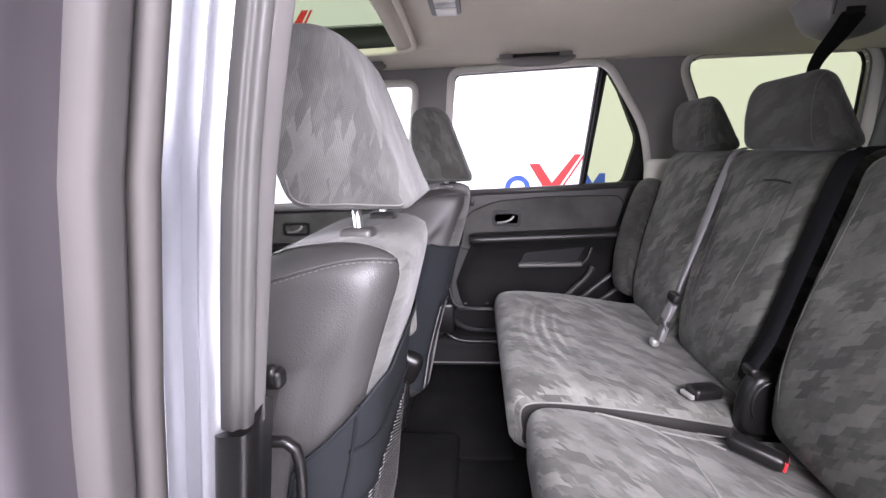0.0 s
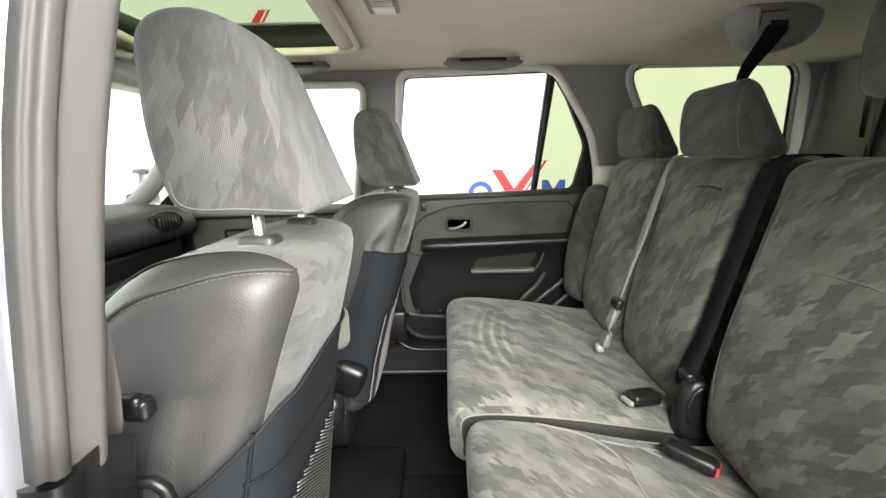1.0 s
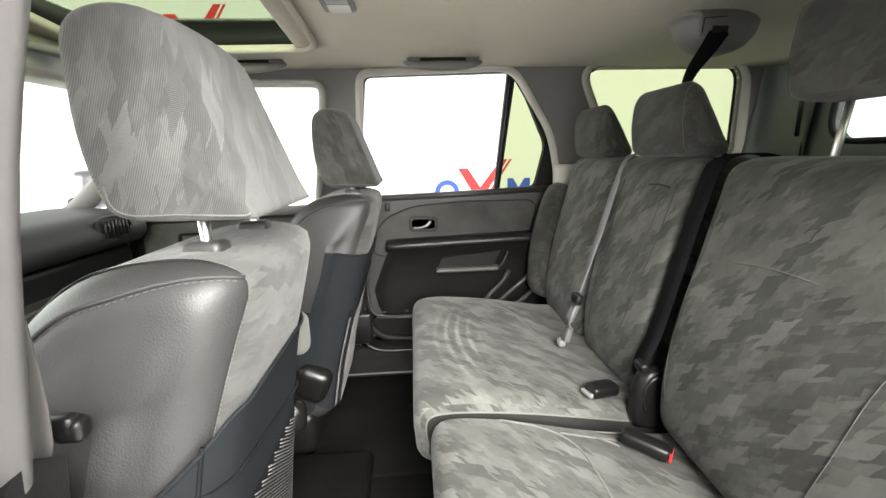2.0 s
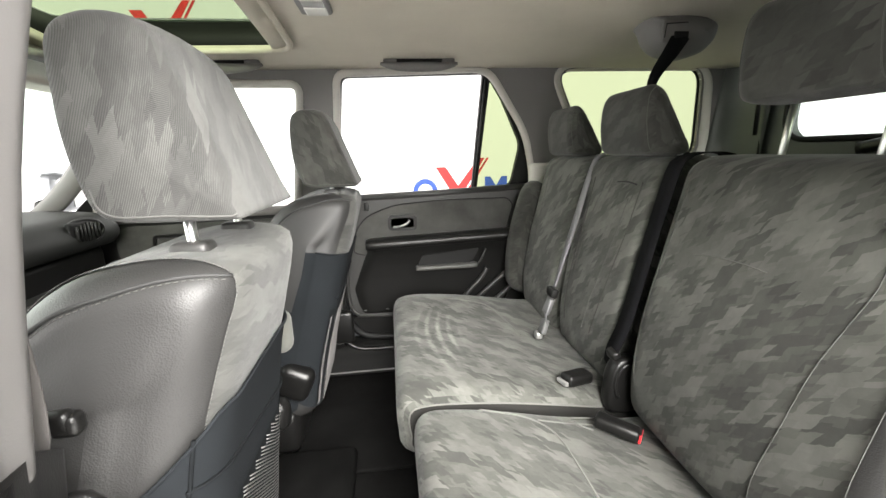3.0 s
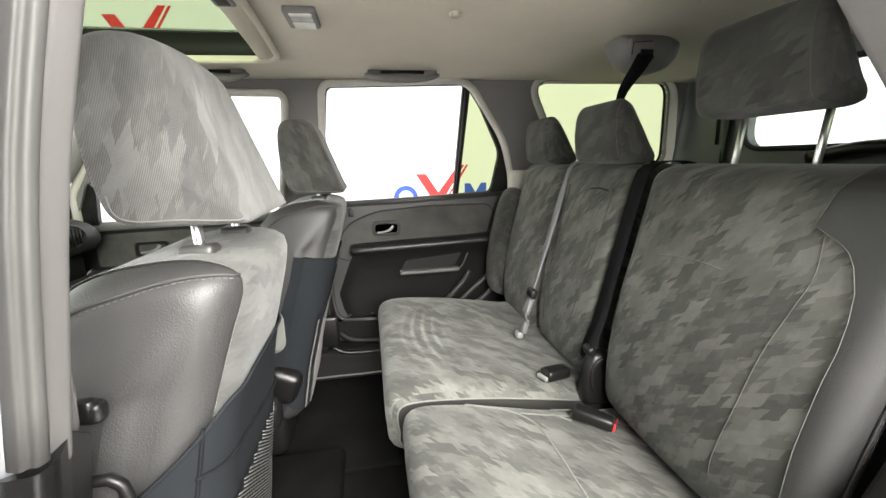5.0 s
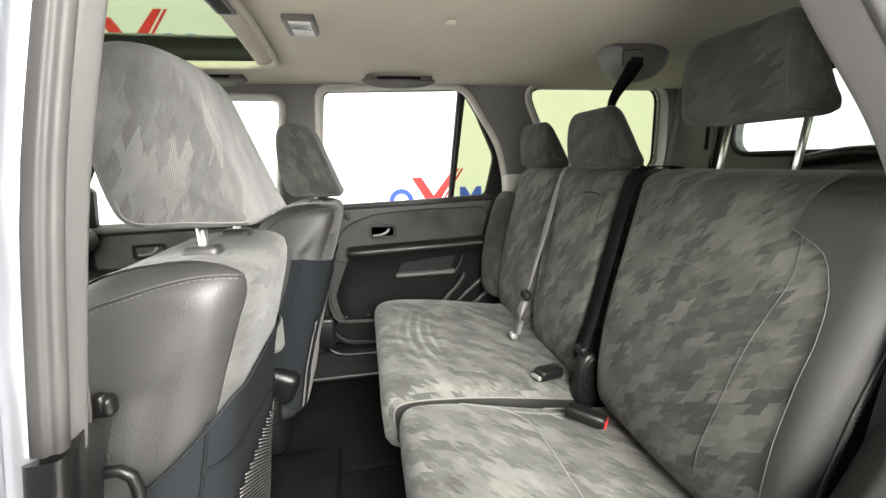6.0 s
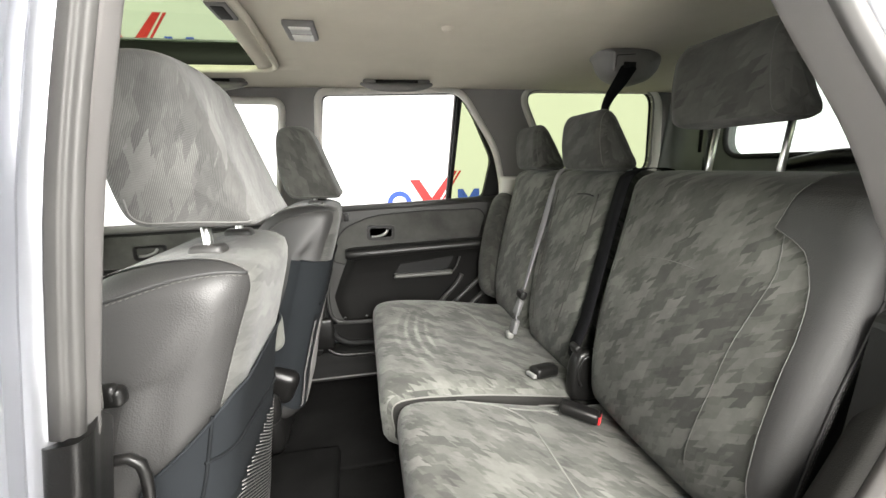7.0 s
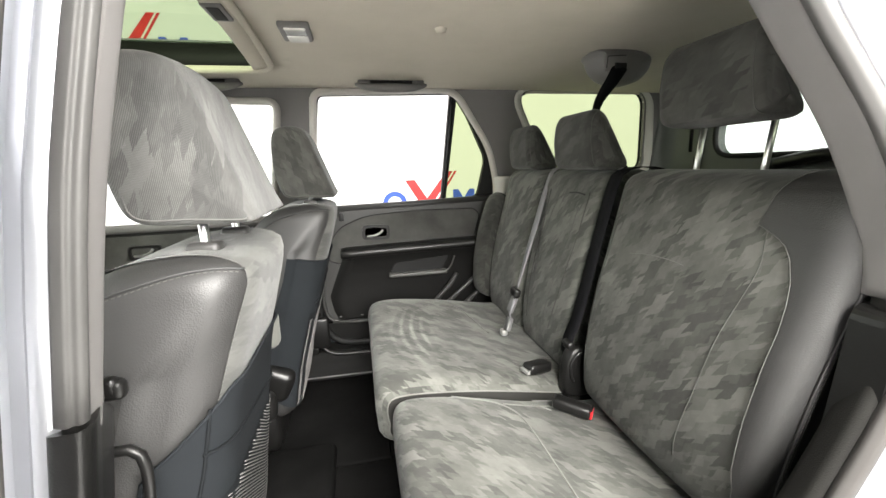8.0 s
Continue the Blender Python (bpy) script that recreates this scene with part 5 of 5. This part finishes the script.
zs = [q[0] for q in SEAM][::-1]
ys = [q[1] for q in SEAM][::-1]


def seam_v(z):
    return pad.y_to_v(straight_y(float(np.interp(z, zs, ys)), z))


bm = bmesh.new()
uvl = bm.loops.layers.uv.new("UVMap")
rows = []
sA, sB = F(0.675), pad.find(1.147, -1) + 0.085
rn = (sB - sA) % 1.0 if (sB - sA) % 1.0 < 0.6 else -((sA - sB) % 1.0)
for a in np.linspace(0, 1, 150):
    s = sA + rn * a
    z = pad.at(s, 0.0).z if a < 0.86 else 1.147
    v0 = seam_v(z)
    rows.append([bm.verts.new(pad.at(s, v0 + (-1.24 - v0) * q, 0.0025 + 0.009 * math.sin(math.pi * q ** 1.7) ** 1.5 * min(1, (1 - a) * 5))) for q in np.linspace(0, 1, 14)])
for A, B in zip(rows, rows[1:]):
    for k in range(13):
        bm.faces.new((A[k], A[k + 1], B[k + 1], B[k]))
part("bolster", bm, VINYL, single, "dark grey smooth vinyl side bolster", flip=False)
edge = [pad.at(sA + rn * a, seam_v(pad.at(sA + rn * a, 0).z), 0.0042) for a in np.linspace(0, 0.84, 60)]
part("seam_stitch", stitches(edge, 0.004, 0.0006, 0.0025), THREAD, back)
part("seam_welt", tube(edge, 0.0008, 6), DARK_PIPING, back)
outer_edge = [pad.at(sA + rn * a, -1.0, 0.0105) for a in np.linspace(0, 0.86, 60)]
part("seam_welt", tube(outer_edge, 0.0022, 6), VINYL, back)
for v in (-1.06, -1.12):
    side_line = [pad.at(sA + rn * a, v, 0.0110) for a in np.linspace(0, 0.8, 60)]
    part("seam_stitch", stitches(side_line, 0.0045, 0.0009, 0.0035), THREAD, back, "pale double stitching")
part("flank", pad.patch(lambda a, v: a, [-1.18, -1.3, -1.6, -2.0], closed=True, off=0.002), FLANK, single, "black vinyl side flank", flip=False)


def groove(pd, pts, parent, radius=0.0011, mat=DARK_PIPING, off=0.0002):
    """A seam or crease along points of (y, z) on a backrest's front."""
    line = [pd.at(pd.s_at(z, -1), pd.y_to_v(y), off) for y, z, _ in open_curve([(y, z, 0) for y, z in pts], 36)]
    return part("seam", tube(line, radius, 6), mat, parent)


groove(pad, [(-0.205, 1.10), (-0.195, 0.96), (-0.185, 0.80), (-0.20, 0.68)], back)
groove(pad, [(straight_y(y, z), z) for y, z in ((-0.275, 0.976), (-0.33, 0.984), (-0.384, 0.986), (-0.423, 0.984))], back, 0.0009, PIPING)
groove(pad, [(straight_y(y, z), z) for y, z in ((-0.550, 1.062), (-0.555, 1.009), (-0.541, 0.95), (-0.526, 0.888), (-0.511, 0.79), (-0.497, 0.713), (-0.492, 0.66))], back, 0.0009)
rear_headrest(single, -0.388, 0.112, 1.236, (-0.294, -0.442), -0.02, "dark velour headrest raised on two posts")
hinge = part("hinge_cover", tube([(0.565, -0.545, 0.640), (0.565, -0.595, 0.640)], 0.032, 20), BLACK, single, "black plastic hinge cover")

cush_n = Pad([(0.072, 0.500), (0.056, 0.555), (0.058, 0.615), (0.085, 0.642), (0.16, 0.640), (0.26, 0.622), (0.38, 0.596), (0.50, 0.578), (0.60, 0.565), (0.62, 0.52), (0.5, 0.47), (0.2, 0.46)], -0.600, -0.152, 0.035, lambda p: Vector((p.x, p.y, p.z + (0.008 * math.cos((p.y + 0.376) / 0.224 * 1.5) if p.z > 0.54 else 0))), n=96)
cn = part("cushion", whole(cush_n), CLOTH, single, "grey patterned velour seat cushion")


def top_line(pd, pts, parent, radius=0.0022, mat=PIPING):
    line = []
    for x, y, _ in open_curve([(x, y, 0) for x, y in pts], 30):
        k = min(range(pd.n), key=lambda i: abs(pd.P[i][0] - x) + (10 if pd.N[i][1] < 0.3 else 0))
        line.append(pd.at(k / pd.n, pd.y_to_v(y), 0.0005))
    sm = [line[0]] + [(line[max(i - 2, 0)] + line[i - 1] + line[i] + line[i + 1] + line[min(i + 2, len(line) - 1)]) / 5 for i in range(1, len(line) - 1)] + [line[-1]]
    return part("seam", tube(sm, radius, 6), mat, parent)


top_line(cush_n, [(0.20, -0.175), (0.31, -0.20), (0.34, -0.25), (0.345, -0.35), (0.345, -0.52)], cn)
top_line(cush_n, [(0.31, -0.20), (0.44, -0.205)], cn)
part("seat_base", block((0.42, 0.40, 0.13), (0.34, -0.38, 0.40), 0.02), BLACK, single, "black plastic seat base")

# double seat: middle and far places
double = thing("rear_seat", (0.4, 0.24, 0.315), "dark velour double rear seat beside the closed door", "car seat", "rear seats")
pad_m, back_m = rear_back(double, -0.098, 0.222, "dark velour middle backrest", r=0.03, bulge=0.006)
pad_f, back_f = rear_back(double, 0.232, 0.560, "dark velour outer backrest", r=0.045, bulge=0.004, x=-0.01)
groove(pad_m, [(-0.02, 1.085), (0.06, 1.080), (0.10, 1.062), (0.125, 1.00), (0.14, 0.85), (0.145, 0.70)], back_m)
groove(pad_m, [(-0.02, 1.05), (0.0, 0.90), (0.03, 0.78), (0.045, 0.70)], back_m)
# black line for the slit's dark mouth
groove(pad_m, [(-0.035, 1.083), (0.0, 1.087), (0.045, 1.085)], back_m, 0.0022, BLACK_RUBBER)
# two dark lines paint the soft shade in the backrest's folds
groove(pad_m, [(0.165, 1.09), (0.16, 0.95), (0.165, 0.80), (0.16, 0.68)], back_m, 0.0016, LIP)
groove(pad_m, [(-0.055, 1.09), (-0.045, 0.95), (-0.02, 0.80), (0.005, 0.70)], back_m, 0.0013, LIP)
groove(pad_f, [(0.475, 1.10), (0.47, 0.95), (0.46, 0.80)], back_f)
rear_headrest(double, 0.005, 0.110, 1.156, (-0.065, 0.075), -0.03, "dark velour headrest lowered onto the backrest", x=-0.025)
rear_headrest(double, 0.380, 0.103, 1.155, (0.315, 0.455), -0.03, "dark velour headrest lowered onto the backrest", x=-0.02)
bolf = Pad([(0.49, 0.64), (0.475, 0.74), (0.49, 0.86), (0.525, 0.99), (0.555, 1.045), (0.60, 1.05), (0.66, 0.98), (0.64, 0.80), (0.60, 0.62)], 0.545, 0.650, 0.035, n=64)
part("bolster", whole(bolf), DIM_CLOTH, double, "dark velour outer bolster")
cush_d = Pad([(0.045, 0.500), (0.022, 0.560), (0.024, 0.622), (0.050, 0.652), (0.12, 0.660), (0.26, 0.648), (0.38, 0.630), (0.50, 0.610), (0.60, 0.598), (0.62, 0.52), (0.5, 0.47), (0.2, 0.46)], -0.138, 0.605, 0.045,
             lambda p: Vector((p.x, p.y, p.z - (0.004 * math.exp(-((p.y - 0.165) / 0.014) ** 2) if p.z > 0.60 else 0) + (0.012 * math.exp(-((p.y - 0.43) / 0.09) ** 2) - 0.030 * min(1.0, max(0.0, (p.y - 0.46) / 0.14)) ** 2 if p.z > 0.58 else 0))), n=96)
cd = part("cushion", cush_d.patch(lambda a, v: a, [-2, -1.6, -1.25, -1.0, -0.96, -0.92, -0.88, -0.84, -0.7, -0.55, -0.4, -0.25, -0.15, -0.10, -0.07, -0.05, -0.03, -0.01, 0.0, 0.02, 0.05, 0.1, 0.2, 0.35, 0.5, 0.65, 0.8, 0.86, 0.90, 0.94, 1.0, 1.25, 1.6, 2], closed=True), STROKED_CLOTH, double, "grey velour double seat cushion with stroked stripes")
top_line(cush_d, [(0.06, 0.165), (0.20, 0.165), (0.44, 0.165)], cd)
top_line(cush_d, [(0.20, 0.44), (0.34, 0.40), (0.38, 0.30), (0.40, 0.18)], cd)
part("seat_base", block((0.46, 0.64, 0.13), (0.34, 0.24, 0.40), 0.02), BLACK, double, "black plastic seat base")
part("piping", tube([cush_d.at(s, -0.962, 0.0008) for s in np.linspace(0, 1, 96, endpoint=False)], 0.0022, 6, closed=True), PIPING, cd)
# vinyl end of the middle cushion
part("cushion_flank", cush_d.patch(lambda a, v: a, [-0.965, -0.975, -0.985, -1.0, -1.3, -1.7, -2.0], closed=True, off=0.002), LOW_TRIM, double, "dark vinyl cushion flank", flip=False)

# ---- belts, buckles and fixtures ----
shoulder = thing("seat_belt", (0.95, 0.33, 1.47), "black middle seat belt from roof reel", "seat belt", "seat belts")
reel = Pad([(0.732, 1.50), (0.738, 1.475), (0.756, 1.437), (0.795, 1.410), (0.850, 1.402), (0.900, 1.418), (0.925, 1.450), (0.920, 1.490), (0.83, 1.515)], 0.135, 0.27, 0.05, n=96)
rl = part("reel_cover", whole(reel), TRIM, shoulder, "grey plastic roof reel cover")
part("slot_plate", block((0.072, 0.010, 0.052), (0.785, 0.137, 1.455), 0.006), TRIM, rl, "grey slotted face plate")
part("slot", block((0.040, 0.006, 0.018), (0.800, 0.1325, 1.446), 0.002), BLACK_RUBBER, rl)
part("cover_line", tube([(0.754, 0.1315, 1.440), (0.757, 0.1310, 1.472), (0.815, 0.1310, 1.476)], 0.0014, 5), BLACK_RUBBER, rl)
pts = open_curve([(0.802, 0.132, 1.448), (0.770, 0.122, 1.405), (0.710, 0.10, 1.33), (0.685, 0.06, 1.25), (0.700, 0.0, 1.18), (0.760, -0.05, 1.11)], 24)
part("webbing", strap(pts, lambda q: (1 - 0.7 * q, -0.5 * q, 0.15), lambda q: 0.046 - 0.026 * min(1, q * 2.5)), BLACK_BELT, shoulder, "black webbing")
down = open_curve([(0.785, -0.131, 1.10), (0.745, -0.131, 1.146), (0.695, -0.131, 1.154), (0.650, -0.131, 1.148), (0.625, -0.132, 1.128), (0.600, -0.132, 1.04), (0.567, -0.131, 0.90), (0.540, -0.128, 0.78), (0.520, -0.120, 0.715), (0.52, -0.112, 0.67)], 30)
part("webbing", strap(down, (0.05, 1, 0), 0.050), BLACK_BELT, shoulder, "black webbing over the seat gap")

grey_belt = thing("seat_belt", (0.47, 0.13, 0.62), "grey webbing seat belt hanging between backrests", "seat belt", "seat belts")
gb = open_curve([(0.70, 0.230, 1.158), (0.640, 0.222, 1.145), (0.610, 0.212, 1.09), (0.565, 0.185, 0.98), (0.515, 0.145, 0.88), (0.475, 0.115, 0.795)], 26)
part("webbing", strap(gb, lambda q: (0.15, 1.0, 0.1), lambda q: 0.020 + 0.020 * math.sin(math.pi * min(1, q * 1.1)), 0.002), BELT, grey_belt, "grey webbing")
tg = part("tongue", block((0.020, 0.044, 0.026), (0.466, 0.108, 0.782), 0.006, m=pose(0, 0, 0, 0, 20, 0)), BLACK, grey_belt, "black plastic belt tongue")
part("tongue_plate", block((0.008, 0.028, 0.050), (0.458, 0.112, 0.742), 0.003, m=pose(0, 0, 0, 12, 15, 20)), DIM_STEEL, tg, "dull steel tongue plate")
part("webbing", strap([(0.462, 0.108, 0.765), (0.452, 0.120, 0.715), (0.458, 0.125, 0.69)], (0.2, 1, 0.1), 0.030, 0.003), BELT, grey_belt)
part("anchor_link", block((0.016, 0.030, 0.045), (0.452, 0.128, 0.672), 0.005, m=pose(0, 0, 0, -10, 20, 0)), DIM_STEEL, grey_belt, "dull steel anchor link")
part("anchor_foot", block((0.022, 0.026, 0.022), (0.442, 0.143, 0.640), 0.007), SATIN, grey_belt)


def buckle(at, size, turn, label, button):
    b = thing("belt_buckle", at, label, "belt buckle", "belt buckles")
    m = pose(0, 0, 0, *turn)
    part("shell", block(size, at, 0.009, m=m), BLACK, b)
    R = Matrix.Translation(at) @ m
    e = size[0] / 2
    if button:
        part("release_button", block((0.006, size[1] * 0.72, size[2] * 0.75), R @ Vector((e, 0, 0)), 0.002, m=m), RED, b, "red release button")
        part("slot", block((0.004, size[1] * 0.8, 0.004), R @ Vector((e, 0, size[2] * 0.42)), 0.001, 1, m=m), BLACK_RUBBER, b)
    else:
        part("tongue_plate", block((0.012, size[1] * 0.8, 0.010), R @ Vector((-e - 0.001, 0.002, -size[2] * 0.2)), 0.002, m=m), SATIN, b, "bright steel latch end")
    return b


buckle((0.468, -0.246, 0.611), (0.088, 0.034, 0.028), (0, 6, -40), "black belt buckle with red button on cushion", True)
buckle((0.448, -0.098, 0.640), (0.075, 0.040, 0.028), (0, 6, 18), "black belt buckle with steel end on cushion", False)
well = thing("cushion_slot", (0.43, -0.25, 0.60), "sewn slot in cushion for the buckle", "slot", kind="structure")
part("edge", tube([(0.440, -0.205, 0.606), (0.388, -0.203, 0.612), (0.380, -0.212, 0.612), (0.418, -0.242, 0.607)], 0.0016, 6), PIPING, well)

pivot = thing("belt_anchor", (0.56, -0.115, 0.62), "black plastic hinge and belt anchor between seats", "belt anchor")
hp = Pad([(0.502, 0.58), (0.496, 0.65), (0.508, 0.695), (0.532, 0.710), (0.57, 0.70), (0.59, 0.64), (0.58, 0.58)], -0.160, -0.120, 0.014, n=48)
part("cover", whole(hp), BLACK, pivot, "black rounded hinge cover")
part("rim", tube([Vector((0.540 + 0.030 * math.cos(q), -0.160, 0.652 + 0.046 * math.sin(q))) for q in np.linspace(0.6, 3.9, 24)], 0.0045, 8), DOOR_PLASTIC, pivot, "raised shiny rim")
part("clip", block((0.020, 0.036, 0.024), (0.520, -0.128, 0.708), 0.006, m=pose(0, 0, 0, 0, -18, 0)), BLACK, pivot)
part("screw", tube([(0.548, -0.163, 0.665), (0.548, -0.156, 0.665)], 0.004, 10), DOOR_PLASTIC, pivot)

# front belt on the door pillar
front_belt = thing("seat_belt", (-0.25, -0.58, 0.96), "dark webbing front seat belt beside pillar", "seat belt", "seat belts")
fb = open_curve([(-0.285, -0.60, 1.42), (-0.280, -0.592, 1.25), (-0.274, -0.588, 1.10), (-0.266, -0.598, 0.96), (-0.285, -0.61, 0.88), (-0.295, -0.62, 0.75)], 30)
part("webbing", strap(fb, (1, -0.5, 0), 0.046, 0.002), DARK_BELT, front_belt, "dark grey-brown webbing")
tn = part("tongue", block((0.058, 0.015, 0.021), (-0.272, -0.583, 0.951), 0.007, 4, m=pose(0, 0, 0, 0, -9, -6)), BLACK, front_belt, "black plastic belt tongue")
part("tongue_loop", block((0.026, 0.018, 0.022), (-0.252, -0.583, 0.950), 0.007, 4), BLACK, tn)
part("tongue_mark", block((0.004, 0.002, 0.004), (-0.268, -0.5905, 0.951), 0.001, 1), SATIN, tn)
part("guide_ring", tube([Vector((-0.262 + 0.022 * math.cos(q), -0.575, 1.43 + 0.012 * math.sin(q))) for q in np.linspace(0, 6.28, 16, endpoint=False)], 0.006, 6, closed=True), BLACK, front_belt)

# roof fittings
lamp = thing("dome_lamp", (-0.11, 0.09, 1.53), "small rectangular dome lamp on headliner", "dome lamp")
dz = roof_z(-0.11, 0.09)
part("housing", block((0.072, 0.118, 0.016), (-0.110, 0.093, dz - 0.004), 0.006), TRIM, lamp)
part("lens", block((0.050, 0.050, 0.012), (-0.108, 0.123, dz - 0.009), 0.004), LENS, lamp, "clear ribbed lamp lens")
part("switch", block((0.050, 0.034, 0.010), (-0.108, 0.078, dz - 0.008), 0.004), SATIN, lamp)
part("lens", block((0.050, 0.018, 0.012), (-0.108, 0.048, dz - 0.009), 0.004), LENS, lamp)
hk = thing("coat_button", (0.24, 0.05, 1.53), "small round beige headliner button", "button")
part("cap", tube([(0.24, 0.05, roof_z(0.24, 0.05) + 0.003), (0.24, 0.05, roof_z(0.24, 0.05) - 0.008)], lambda q: 0.016 - 0.003 * q, 16), HEADLINER, hk)


def grab(x0, x1, z, label):
    g = thing("grab_handle", ((x0 + x1) / 2, 0.48, z), label, "grab handle", "grab handles")
    w = x1 - x0
    pts = open_curve([(x0, 0.500, z + 0.006), (x0 + 0.12 * w, 0.486, z - 0.003), (x0 + 0.3 * w, 0.478, z - 0.008), (x0 + 0.7 * w, 0.478, z - 0.008), (x0 + 0.88 * w, 0.486, z - 0.003), (x1, 0.500, z + 0.006)], 24)
    part("bar", tube([p - np.array((0, 0.006, 0.006)) for p in pts], lambda q: 0.005 + 0.010 * math.sin(math.pi * q) ** 0.7, 10, flat=0.85), TRIM, g)
    # flat dark plate: the recess's shade is put into its colour
    plate = [((x0 + x1) / 2 + w * 0.44 * math.cos(q), 0.012 + 0.017 * math.sin(q)) for q in np.linspace(0, 2 * math.pi, 28, endpoint=False)]
    part("recess", sheet(plate, [], lambda a, b, d: Vector((a, 0.486 + d, z + b)), 0.012), LOW_TRIM, g, "dark plate painted as the recess's shade")
    for x in (x0 + 0.03, x1 - 0.03):
        part("mount", block((0.045, 0.03, 0.024), (x, 0.497, z + 0.006), 0.009), TRIM, g)
    return g


grab(0.028, 0.275, 1.452, "grey folded grab handle above rear door")
grab(-0.58, -0.335, 1.450, "grey folded grab handle above front door")
mat = part("floor_mat", block((0.34, 0.50, 0.014), (-0.11, 0.30, 0.322), 0.006), CARPET)
tagged(mat, "black ribbed floor mat in the footwell", "floor mat")
tunnel = part("floor_duct", block((0.30, 0.26, 0.05), (-0.25, 0.0, 0.33), 0.02), CARPET)
tagged(tunnel, "low black carpeted floor hump", "floor", kind="structure")
